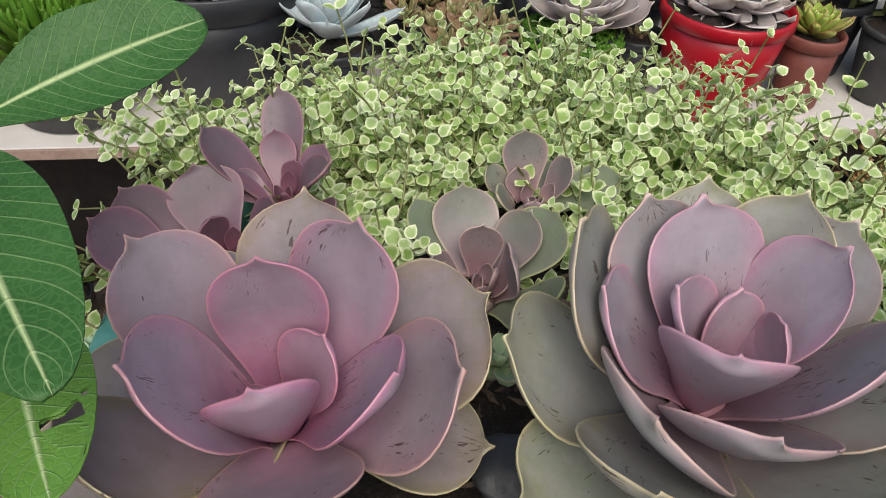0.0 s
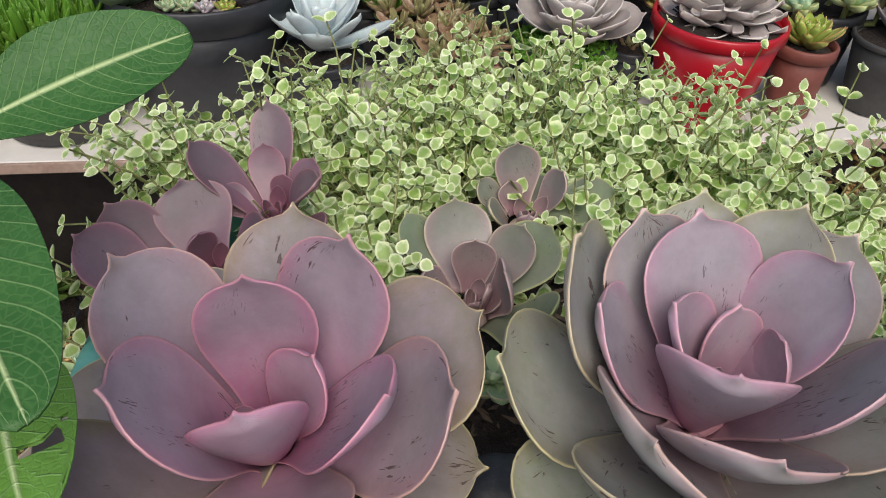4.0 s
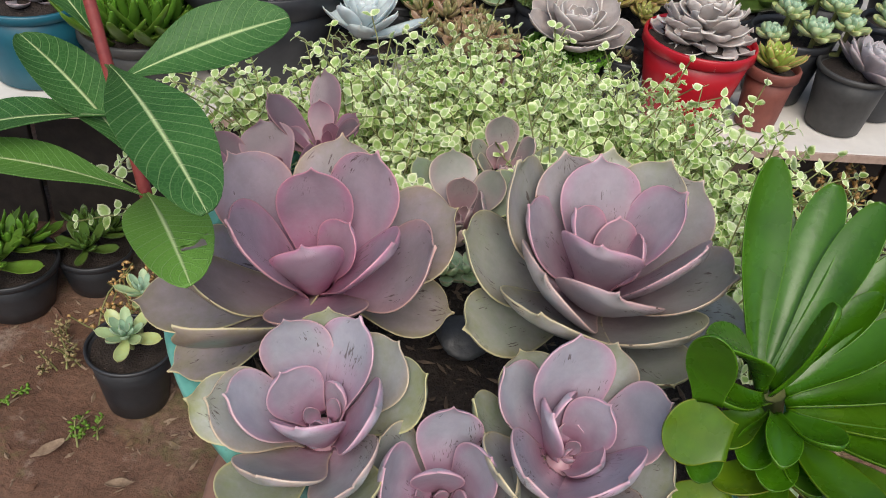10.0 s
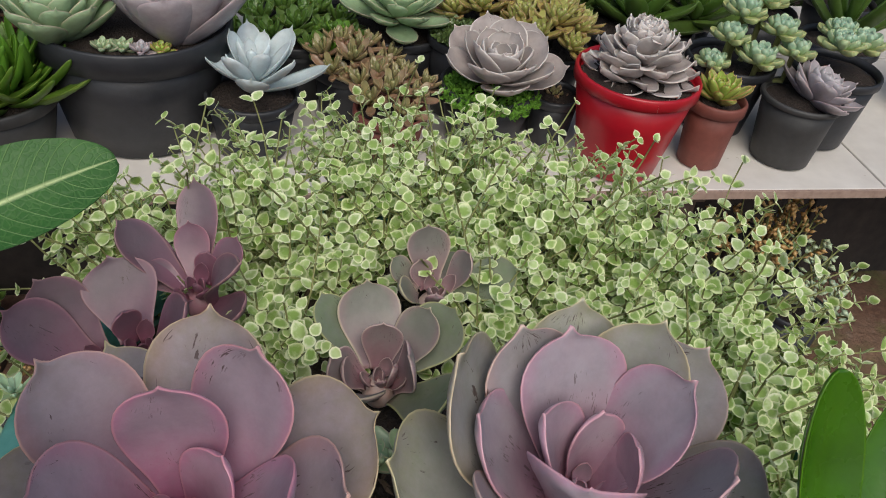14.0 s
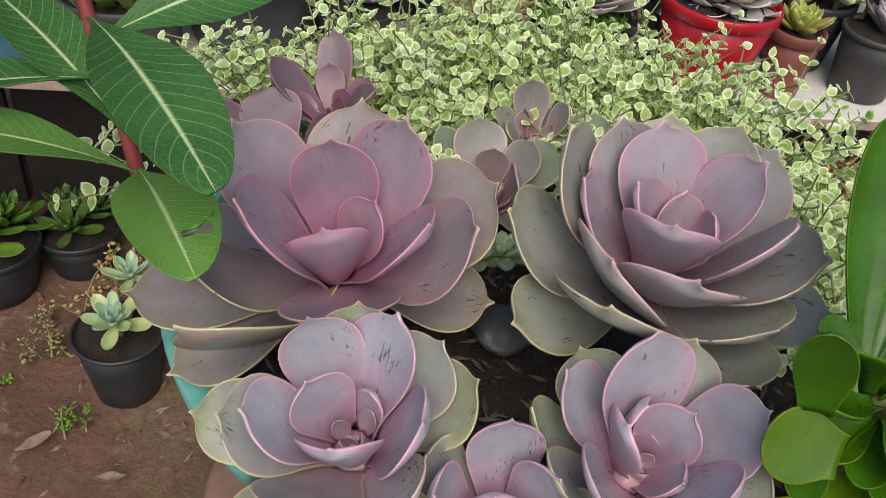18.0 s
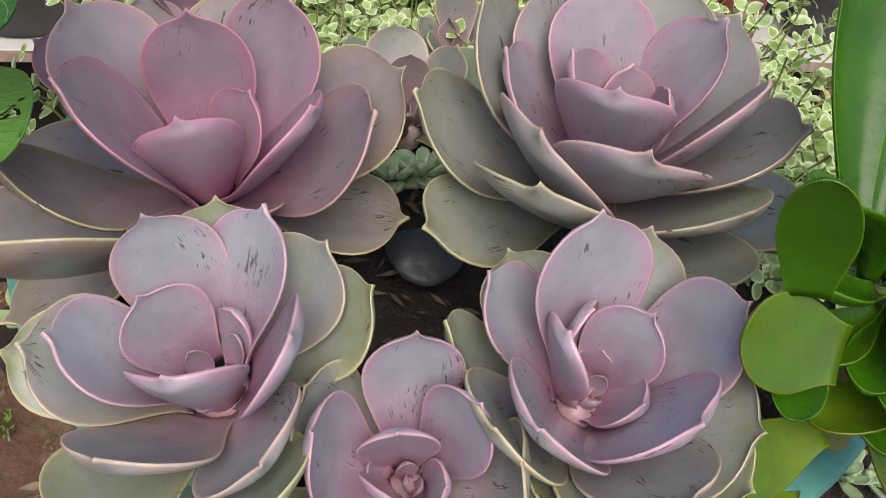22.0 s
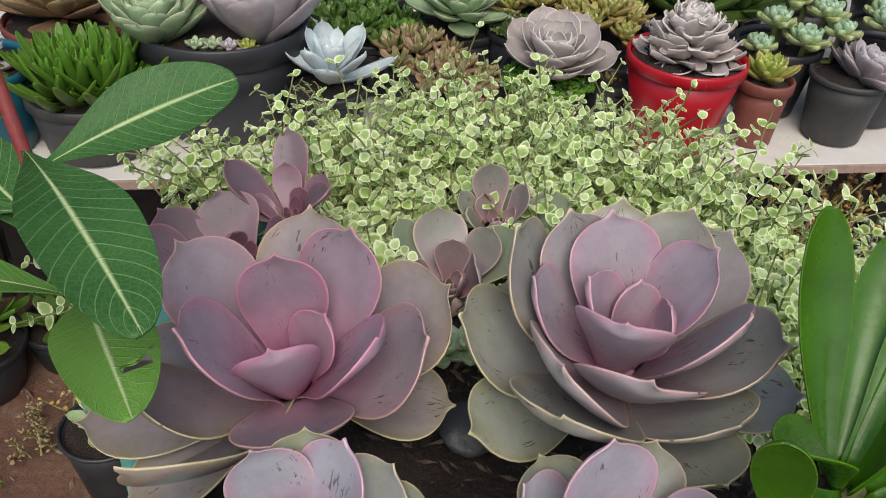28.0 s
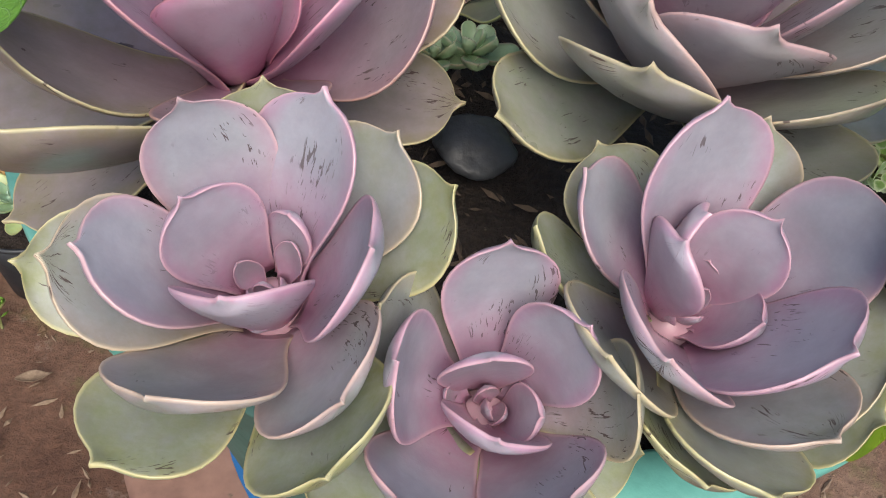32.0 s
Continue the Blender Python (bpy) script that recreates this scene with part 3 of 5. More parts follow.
for k, (x0, x1) in enumerate(((-1.1, 0.6), (0.603, 1.5))):
    shelf_bit("board", x1 - x0, 0.4, 0.012, ((x0 + x1) / 2, 0.2, SHELF_Z - 0.006), BOARD)
    shelf_bit("board_edge", x1 - x0, 0.004, 0.012, ((x0 + x1) / 2, -0.0022, SHELF_Z - 0.0065), EDGE, 0.0005)
    shelf_bit("board", x1 - x0, 0.22, 0.012, ((x0 + x1) / 2, 0.515, SHELF_Z - 0.006), BOARD)
for x in (-0.95, 0.33, 1.35):
    for y in (0.06, 0.57):
        shelf_bit("leg", 0.045, 0.045, SHELF_Z - 0.03, (x, y, (SHELF_Z - 0.03) / 2), WOOD)
    shelf_bit("bearer", 0.04, 0.60, 0.018, (x, 0.315, SHELF_Z - 0.0215), WOOD)


# added boards that block light from behind and darken the space under the shelf
for k in range(8):
    ob = part("light_blocking_board", box(0.32, 0.016, 0.45, 0.003), DARKWOOD, shelf, "dark upright board added to keep the space under the shelf dark")
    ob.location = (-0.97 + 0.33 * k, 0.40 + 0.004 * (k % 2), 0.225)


# ---- the teal bowl and what it stands on ----
BX, BY, RIM_Z = 0.068, 0.316, 0.676


def oval(profile, sides=96):
    return turned(profile, sides, 1.035)


bowl = hold("plant_bowl", BX, BY, 0.40, "large round teal plastic planter bowl, its rim chipped at one place", "plant pot")
bowl.scale = (1.012, 1.012, 1.0)
h = RIM_Z - 0.40
v, f = oval([(0.001, 0), (0.150, 0), (0.158, 0.006), (0.178, 0.10), (0.198, 0.19), (0.208, h - 0.036), (0.2125, h - 0.031), (0.214, h - 0.0245), (0.2005, h - 0.0245), (0.19, h - 0.06), (0.001, h - 0.062)])
child("body", mesh_of("body", v, f, TEAL_DARK), bowl, "dark teal bowl wall with grimy spots")
# the rolled rim, broken away over a short stretch
prof = [(0.2135, h - 0.026), (0.219, h - 0.0275), (0.2255, h - 0.0245), (0.2305, h - 0.014), (0.2325, h - 0.005), (0.2322, h - 0.001), (0.2302, h + 0.0012), (0.2128, h + 0.0012), (0.2105, h - 0.001), (0.2085, h - 0.02)]
v, f, n, m = [], [], len(prof), 110
for k in range(m + 1):
    a = radians(-115 + 344 * k / m)
    cut = 0.006 * math.sin(3.1 * k) if k in (0, m) else 0.0
    for q, (r, z) in enumerate(prof):
        a2 = a + (cut * (q - 4) / 4)
        v.append((r * math.cos(a2), 1.035 * r * math.sin(a2), z + 0.0006 * math.sin(7 * a + 1)))
for k in range(m):
    for q in range(n):
        p = (q + 1) % n
        f.append((k * n + q, (k + 1) * n + q, (k + 1) * n + p, k * n + p))
f += [tuple(range(n)), tuple(reversed(range(m * n, m * n + n)))]
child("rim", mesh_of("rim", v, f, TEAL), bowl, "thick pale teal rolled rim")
lumpy("soil", 0.204, SOIL, bowl, 0.022, 3, 1.03, 26, 90, "dark moist potting soil").location = (0, 0, h - 0.020)

tub = hold("tub", BX, BY, 0.362, "blue plastic tub turned upside down under the planter bowl", "tub")
turned_part("body", [(0.001, 0.0), (0.151, 0.0), (0.153, 0.006), (0.155, 0.032), (0.152, 0.037), (0.001, 0.038)], BLUE, tub, 64)
turned_part("lip", [(0.150, 0.0), (0.160, 0.001), (0.162, 0.011), (0.152, 0.013)], BLUE, tub, 64)
base = hold("clay_plinth", BX, BY + 0.02, 0.0, "round brown clay drum standing on the earth", "plinth")
turned_part("body", [(0.001, -0.01), (0.238, -0.01), (0.243, 0.0), (0.24, 0.1), (0.232, 0.332), (0.228, 0.333), (0.001, 0.334)], BROWN, base, 64, wobble=0.004)
turned_part("rim", [(0.229, 0.330), (0.238, 0.331), (0.241, 0.338), (0.241, 0.356), (0.236, 0.3615), (0.001, 0.3615)], BROWN, base, 64, wobble=0.004)

# ---- the rosettes in the bowl ----
MAUVE = "succulents in the bowl"
open_mauve = rosette(-0.0530, 0.2200, 0.7480, PETAL, "large open mauve-pink rosette succulent with pale-rimmed scratched leaves", 0.024, (-0.1, -0.3), 0.0038, MAUVE, 1)
petal(open_mauve, -3.8, 12.8, 58.2, 46, 0.35, 8, 0.05, 0.11)
petal(open_mauve, 31.7, 34.1, 61.0, 51, 0.5, 5, 0.07, 0.10)
petal(open_mauve, 5.4, 75.3, 44.4, 60, 0.75, -8, 0.04, 0.12)
petal(open_mauve, -57.0, 32.0, 49.5, 53, 0.6, -3, 0.04, 0.13)
petal(open_mauve, -41.1, -36.0, 50.7, 56, 0.5, -7, -0.03, 0.22)
petal(open_mauve, 21.0, 2.5, 30.6, 33, 0.15, 22, -0.04, 0.21)
petal(open_mauve, 49.3, -25.9, 40.9, 50, 0.4, -7, 0.03, 0.24)
petal(open_mauve, 71.9, -18.7, 36.9, 61, 0.6, 3, 0.08, 0.09)
petal(open_mauve, 83.0, 25.9, 32.8, 67, 0.8, 6, 0.04, 0.13)
petal(open_mauve, 88, -2, -26, 47, 1, -2, 0.05, 0.11)
petal(open_mauve, 13, -64, 11, 60, 0.6, -4, 0.03, 0.15)
petal(open_mauve, -65.7, -45.4, 20.9, 58, 0.85, 12, 0.07, 0.09)
petal(open_mauve, -54.0, -87.9, 19.3, 54, 0.92, 41, 0.12, 0.05)
petal(open_mauve, -107.0, -14.8, -36.2, 53, 0.95, 5, 0.06, 0.11)
petal(open_mauve, -74.9, -50.2, -55.7, 51, 1, 12, 0.04, 0.14)
petal(open_mauve, -92, 25, -20, 52, 0.85)
petal(open_mauve, -59, 115, -24, 46, 0.9)
petal(open_mauve, 58, 92, -36, 52, 0.95)
petal(open_mauve, -1, -30, 35, 45, 0.25, 8, 0.06, 0.34)

full_grey = rosette(0.1190, 0.2250, 0.7680, PETAL_GREY, "large mauve and grey-green rosette succulent with yellowish leaf rims", 0.034, (0.05, -0.3), 0.0038, MAUVE, 2)
petal(full_grey, -11.5, 40.4, 50.5, 54, 0.4, 7, -0.02, 0.21)
petal(full_grey, 37.2, 12.5, 49.2, 49, 0.35, -27, -0.02, 0.22)
petal(full_grey, 3.8, 15.6, 25.6, 31, 0.15, 27, -0.03, 0.22)
petal(full_grey, -26.0, 4.5, 35.0, 39, 0.12, 7, -0.05, 0.40)
petal(full_grey, -52.7, 3.7, 33.6, 48, 0.4, 6, 0.03, 0.15)
petal(full_grey, 15.3, -2.4, 24.4, 28, 0.08, -21, 0.10, 0.06)
petal(full_grey, -61.7, 17.6, 52.9, 67, 0.75, 12, 0.09, 0.10)
petal(full_grey, -32.9, 40.2, 49.7, 51, 0.6, 3, 0.04, 0.12)
petal(full_grey, -87.6, -8.8, 18.2, 64, 0.85, 1, 0.07, 0.09)
petal(full_grey, -45.3, -58.0, 33.1, 66, 0.6, -5, 0.07, 0.23)
petal(full_grey, -47.0, -79.2, 24.9, 66, 0.8, 11, 0.07, 0.18)
petal(full_grey, -81.4, -53.6, -14.3, 47, 0.95, -7, 0.05, 0.12)
petal(full_grey, -15.3, -36.1, 40.0, 52, 0.3, 18, 0.00, 0.49)
petal(full_grey, -5.6, -61.3, 29.1, 63, 0.55, 1, 0.06, 0.32)
petal(full_grey, 41.1, -33.0, 45.3, 55, 0.5, -17, 0.04, 0.13)
petal(full_grey, 64.3, -31.1, 26.7, 69, 0.7, -13, 0.01, 0.17)
petal(full_grey, 54.2, 42.7, 39.9, 58, 0.65, 4, 0.04, 0.12)
petal(full_grey, 33.9, -68.6, 12.4, 64, 0.75, -3, 0.06, 0.18)
petal(full_grey, 3, 76, 36, 52, 0.85)
petal(full_grey, 34, 50, 48, 50, 0.8)
petal(full_grey, 95, -10, -26, 50, 0.9)
petal(full_grey, 30, -83, -10, 58, 0.9, 0, 0.05, 0.15)

scarred = rosette(-0.0310, 0.1020, 0.7480, PETAL_PALE, "mauve rosette succulent with scarred leaves and green outer leaves", 0.025, (-0.2, -0.5), 0.0034, MAUVE, 3)
petal(scarred, -20.8, 30.5, 35.8, 37, 0.5, 5, 0.11, 0.03)
petal(scarred, 16.6, 37.4, 37.2, 42, 0.45, -24, -0.01, 0.23)
petal(scarred, -1.3, 47.5, 31.8, 40, 0.8, 9, 0.07, 0.07)
petal(scarred, 36.8, 34.2, 26.5, 42, 0.7, -6, 0.03, 0.15)
petal(scarred, 52.7, 19.1, 21.3, 40, 0.92, -6, 0.06, 0.09)
petal(scarred, -17.6, 6.3, 24.1, 31, 0.25, 6, -0.01, 0.19)
petal(scarred, -41.2, -8.1, 20.2, 40, 0.5, 24, -0.01, 0.20)
petal(scarred, -51.7, -4.3, 11.4, 44, 0.7, 8, -0.00, 0.19)
petal(scarred, -67.6, 12.1, -9.9, 38, 0.92, -19, 0.06, 0.10)
petal(scarred, -33.3, -46.7, -14.6, 41, 1, -0, 0.04, 0.13)
petal(scarred, -17.3, -45.1, 12.0, 45, 0.65, 9, 0.05, 0.14)
petal(scarred, 25.6, -41.9, 8.8, 43, 0.6, 6, 0.03, 0.23)
petal(scarred, 30.6, -14.1, 30.7, 41, 0.45, -14, 0.04, 0.24)
petal(scarred, 23.0, -56.2, -0.6, 45, 0.95, 9, 0.06, 0.11)
petal(scarred, -3.9, -23.8, 21.6, 38, 0.2, -3, 0.02, 0.44)
petal(scarred, 8.1, 14.2, 12.1, 16, 0.15, -12, 0.05, 0.11)

pink_hearted = rosette(0.1000, 0.1110, 0.7380, PETAL_PALE, "mauve-grey rosette succulent with a pink heart", 0.020, (0.15, -0.5), 0.0034, MAUVE, 4)
petal(pink_hearted, -7.2, 27.5, 54.4, 48, 0.45, 9, -0.00, 0.17)
petal(pink_hearted, 17.1, 43.2, 37.1, 41, 0.7, -5, 0.06, 0.10)
petal(pink_hearted, 38.6, 0.1, 42.2, 42, 0.5, -22, 0.06, 0.10)
petal(pink_hearted, 11.7, 4.6, 31.2, 30, 0.25, -21, -0.05, 0.25)
petal(pink_hearted, -17.6, -3.7, 29.1, 30, 0.2, 45, 0.01, 0.13)
petal(pink_hearted, -7.6, 8.8, 28.0, 26, 0.2, 26, 0.07, 0.08)
petal(pink_hearted, -41.3, 23.9, 28.3, 40, 0.5, 16, 0.02, 0.17)
petal(pink_hearted, -31.3, 47.9, 19.1, 36, 0.8, -15, 0.05, 0.11)
petal(pink_hearted, -42.8, -37.2, 21.3, 46, 0.75, 12, 0.05, 0.10)
petal(pink_hearted, -31.4, -43.1, 28.6, 46, 0.5, 7, 0.01, 0.30)
petal(pink_hearted, 14.9, -41.9, 33.0, 50, 0.45, 19, 0.00, 0.17)
petal(pink_hearted, 12.5, -56.5, 17.1, 45, 0.65, 13, 0.02, 0.15)
petal(pink_hearted, 43, -29, 15, 52, 0.75, 12, 0.04, 0.12)
petal(pink_hearted, 40.2, -40.8, 1.1, 43, 0.95, 32, 0.08, 0.06)
petal(pink_hearted, 1.5, -63.6, 0.4, 46, 0.85, -11, 0.03, 0.13)
petal(pink_hearted, -11.5, -55.4, -9.3, 43, 0.95, -16, 0.05, 0.10)
petal(pink_hearted, -55.4, 8.8, 18.4, 35, 0.9, 31, 0.08, 0.09)
petal(pink_hearted, 9.8, -14.0, 8.5, 24, 0.2, 12, 0.01, 0.37)
petal(pink_hearted, 0.5, 10.2, 6.8, 15, 0.1, -38, 0.09, 0.05)
petal(pink_hearted, 15, 57, -26, 44, 0.9)
petal(pink_hearted, 48, 27, -16, 42, 0.85)

overhanging = rosette(0.0370, 0.0820, 0.7220, PETAL_PALE, "small pink rosette succulent hanging over the bowl's teal rim", 0.013, (0, -0.6), 0.0028, MAUVE, 5)
petal(overhanging, -1.6, 23.6, 43.9, 34, 0.45, 5, 0.05, 0.12)
petal(overhanging, 17.9, 1.1, 38.2, 31, 0.4, -13, 0.01, 0.17)
petal(overhanging, -6.2, -2.0, 26.6, 27, 0.2, -21, 0.01, 0.17)
petal(overhanging, -31.4, -9.0, 34.1, 36, 0.45, 11, 0.08, 0.17)
petal(overhanging, -35.1, 10.5, 31.2, 37, 0.75, 14, 0.09, 0.05)
petal(overhanging, -29.2, -36.2, 14.3, 33, 0.5, 14, 0.05, 0.12)
petal(overhanging, 11.3, -38.1, 20.8, 36, 0.5, 2, 0.04, 0.13)
petal(overhanging, 29.8, -13.5, 30.0, 33, 0.75, -5, 0.16, -0.03)
petal(overhanging, 16, -42, -15, 38, 0.9, 0, 0.05, 0.06)
petal(overhanging, -51, -30, -6, 40, 1, 18, 0.04, 0.1)
petal(overhanging, -3.6, -19.5, 15.9, 33, 0.18, 3, 0.04, 0.39)
petal(overhanging, 10.5, -7.2, 8.0, 18, 0.15, 4, -0.05, 0.23)
petal(overhanging, -9, 38, -12, 34, 0.85)
petal(overhanging, 25, 30, -10, 34, 0.85)
petal(overhanging, 46, -4, -16, 38, 0.95, -8)

plum = rosette(-0.0740, 0.3840, 0.7320, PETAL_DARK, "dark plum rosette succulent with one tall leaf", 0.022, (0, -0.3), 0.003, MAUVE, 6)
petal(plum, -10.2, 61.3, 26.4, 26, 0.6, -13, 0.05, 0.12)
petal(plum, -9.7, 34.3, 13.5, 21, 0.3, -5, 0.06, 0.10)
petal(plum, -49.4, 41.1, 1.8, 28, 0.5, 14, 0.05, 0.13)
petal(plum, -48.3, 23.1, 19.6, 31, 0.6, 17, 0.03, 0.14)
petal(plum, 29.7, -20.1, 28.0, 23, 0.6, 14, -0.12, 0.31)
petal(plum, -31.7, 11.7, -3.4, 19, 0.5, -18, 0.08, 0.12)
petal(plum, 3.7, 16.7, 4.5, 14, 0.2, 9, 0.05, 0.11)
petal(plum, 29.9, -25.6, -1.1, 23, 0.55, 18, 0.03, 0.15)
petal(plum, 20, 26, 10, 20, 0.4)

plum_offset = rosette(-0.0971, 0.3450, 0.7168, PETAL_DARK, "dark plum rosette succulent half hidden behind a larger one", 0.016, (0.1, -0.4), 0.003, MAUVE, 10)
petal(plum_offset, -10, 8, 13, 18, 0.35, 4, 0.02, 0.04)
petal(plum_offset, 26.0, 2.8, 27.8, 29, 0.5, -15, -0.03, 0.20)
petal(plum_offset, -27, 47, 20, 43, 0.55, -12, 0.06, 0.05)

plum_broad = rosette(-0.1225, 0.3450, 0.7043, PETAL_DARK, "plum rosette succulent with broad leaves beside a taller one", 0.016, (-0.2, -0.4), 0.003, MAUVE, 7)
petal(plum_broad, -37.5, 28.7, 27.7, 37, 0.6, -5, 0.06, 0.09)
petal(plum_broad, -49.7, 9.5, 20.7, 37, 0.5, -2, 0.04, 0.13)

sage = rosette(0.0340, 0.3340, 0.7170, PETAL_SAGE, "small sage and pink rosette succulent with speckled leaves", 0.020, (0, -0.3), 0.0028, MAUVE, 8)
petal(sage, -10.6, 48.7, 21.6, 38, 0.6, 3, 0.08, 0.06)
petal(sage, -0.5, 13.7, 20.1, 24, 0.3, -4, 0.05, 0.12)
petal(sage, 26.2, 29.2, 19.5, 28, 0.6, -3, 0.08, 0.08)
petal(sage, 13.2, -7.9, 17.3, 29, 0.4, 25, 0.11, 0.02)
petal(sage, -37.3, 43.0, 14.7, 28, 0.92, 14, 0.04, 0.13)
petal(sage, 42.3, 36.1, 14.3, 37, 0.92, -0, 0.08, 0.06)
petal(sage, -28.4, -4.5, 8.7, 24, 0.35, -32, 0.05, 0.11)
petal(sage, -21.3, -4.0, 3.5, 18, 0.3, -11, 0.06, 0.10)
petal(sage, 35.4, -30.5, 11.9, 38, 0.92, 2, 0.08, 0.05)
petal(sage, -10.8, -27.9, 3.6, 23, 0.6, 27, -0.04, 0.22)
petal(sage, 6, -4, 5, 11, 0.1)

sage_small = rosette(0.0670, 0.4060, 0.7190, PETAL_SAGE, "small grey-green rosette succulent half hidden in trailing stems", 0.014, (0, -0.3), 0.0026, MAUVE, 9)
petal(sage_small, -7.1, 22.4, 27.8, 28, 0.55, -9, 0.05, 0.10)
petal(sage_small, -11.2, 12.5, 6.9, 16, 0.25, -16, 0.03, 0.13)
petal(sage_small, 19.5, 7.8, 18.4, 21, 0.5, -9, 0.02, 0.15)
petal(sage_small, -23.6, -11.0, 5.6, 18, 0.7, -13, -0.02, 0.20)
petal(sage_small, -28.2, 12.5, 7.5, 18, 0.7, -5, 0.06, 0.10)
petal(sage_small, 53.3, 14.0, 4.1, 31, 0.95, 8, 0.06, 0.09)
petal(sage_small, -1, -14, 3, 12, 0.2)
petal(sage_small, 21, 34, -3, 26, 0.8)


# ---- the trailing variegated plant ----
def trailing():
    rnd = random.Random(11)
    plant = hold("trailing_plant", BX, BY + 0.1, RIM_Z, "dense cushion of trailing stems with tiny cream-edged green leaves", "plant")
    org = Vector((BX, BY + 0.1, RIM_Z))
    clear = Vector((0, -0.62, 0.78)).normalized()
    standing = [(Vector(c), r) for c, r in (((0.064, 0.412, 0.728), 0.024), ((-0.084, 0.415, 0.742), 0.028), ((-0.115, 0.385, 0.73), 0.03), ((-0.14, 0.37, 0.72), 0.03), ((0.036, 0.362, 0.728), 0.03), ((-0.083, 0.444, 0.752), 0.012))]
    sv, sf, lv, lf, rim = [], [], [], [], []

    def leaflet(at, way, up, size):
        mid = at + org + way * size * 0.5
        if any((mid - c).cross(clear).length < r and (mid - c).dot(clear) > -0.012 for c, r in standing):
            return
        side = way.cross(up).normalized()
        up = side.cross(way).normalized()
        k = len(lv)
        fold, droop, slim = rnd.uniform(0.2, 0.9), rnd.uniform(-0.2, 0.2), rnd.uniform(0.85, 1.12)
        shape = [(0.0, 0.0), (0.08, 0.24), (0.28, 0.42), (0.54, 0.43), (0.82, 0.29), (1.06, 0.0), (0.82, -0.29), (0.54, -0.43), (0.28, -0.42), (0.08, -0.24)]
        for a, b in shape:
            lv.append(at + way * size * a + side * size * b * slim + up * size * (fold * b * b - droop * a * a))
            rim.append(0.0)
        for a, b in shape:
            lv.append(at + way * size * (0.5 + (a - 0.5) * 0.68) + side * size * b * slim * 0.68 + up * size * (fold * b * b * 0.4 + 0.01))
            rim.append(0.75)
        lv.append(at + way * size * 0.5 - up * size * 0.015)
        rim.append(1.0)
        for i in range(10):
            j = (i + 1) % 10
            lf.append((k + i, k + j, k + 10 + j, k + 10 + i))
            lf.append((k + 10 + i, k + 10 + j, k + 20))

    def stem(root, lean, length, pairs, size):
        tilt = Vector((rnd.uniform(-0.6, 0.6), rnd.uniform(-0.7, 0.4), 0))
        pts, p, d = [], Vector(root), Vector((lean.x * 0.5, lean.y * 0.5, 1)).normalized()
        for i in range(9):
            pts.append(p.copy())
            d = (d + lean * 0.22 + Vector((rnd.uniform(-1, 1), rnd.uniform(-1, 1), rnd.uniform(-1, 1))) * 0.16 + Vector((0, 0, -0.03))).normalized()
            p = p + d * length / 8
        v, f = stem_tube(pts, 0.0009, 0.0006, 4)
        k = len(sv)
        sv.extend(v)
        sf.extend(tuple(i + k for i in g) for g in f)
        for i in range(pairs):
            t = 8 * (0.25 + 0.75 * i / max(1, pairs - 1))
            j = min(7, int(t))
            at = pts[j].lerp(pts[j + 1], min(1, t - j))
            axis = (pts[j + 1] - pts[j]).normalized()
            ref = axis.orthogonal().normalized()
            ref.rotate(Matrix.Rotation(i * math.pi / 2 + rnd.uniform(-0.4, 0.4), 3, axis))
            s = size * rnd.uniform(0.75, 1.15) * (0.75 if i == pairs - 1 else 1.0)
            for sign in (1, -1):
                way = (ref * sign + axis * rnd.uniform(0.15, 0.7)).normalized()
                leaflet(at, way, axis * 0.6 + Vector((0, -0.4, 0.75)) + tilt * 0.8, s)

    made = 0
    while made < 900:
        x, y = rnd.uniform(-0.17, 0.31), rnd.uniform(0.26, 0.57)
        r = math.hypot((x - BX) / 0.232, (y - BY) / 0.245)
        if r > 1.0:
            continue
        front = 0.425 if x < -0.1 else 0.428 if x < -0.05 else 0.352 if x < -0.005 else 0.425 if x < 0.02 else 0.455 if x < 0.09 else 0.37 if x < 0.19 else 0.275
        if y < front + rnd.uniform(-0.01, 0.01):
            continue
        out = Vector((x - BX, y - BY, 0)) / 0.24
        lean = out * rnd.uniform(0.1, 0.75) + Vector((rnd.uniform(-0.6, 0.6), rnd.uniform(-0.75, 0.35), 0)) * 0.8
        if x < -0.08:
            lean.y = abs(lean.y)
        stem(Vector((x, y, RIM_Z - 0.03)) - org, lean, (rnd.uniform(0.05, 0.095) if made % 12 else rnd.uniform(0.10, 0.135)) + 0.24 * max(0.0, y - 0.42), rnd.randint(5, 7), rnd.uniform(0.0082, 0.0116))
        made += 1
    for i in range(120):
        a = radians(rnd.uniform(-25, 205))
        x, y = BX + 0.225 * math.cos(a), BY + 0.235 * math.sin(a)
        if y < 0.30 or (x < -0.1 and y < 0.43):
            continue
        out = Vector((math.cos(a), math.sin(a), -0.25))
        stem(Vector((x, y, RIM_Z - 0.005)) - org, out, rnd.uniform(0.05, 0.13), rnd.randint(6, 9), rnd.uniform(0.0075, 0.010))
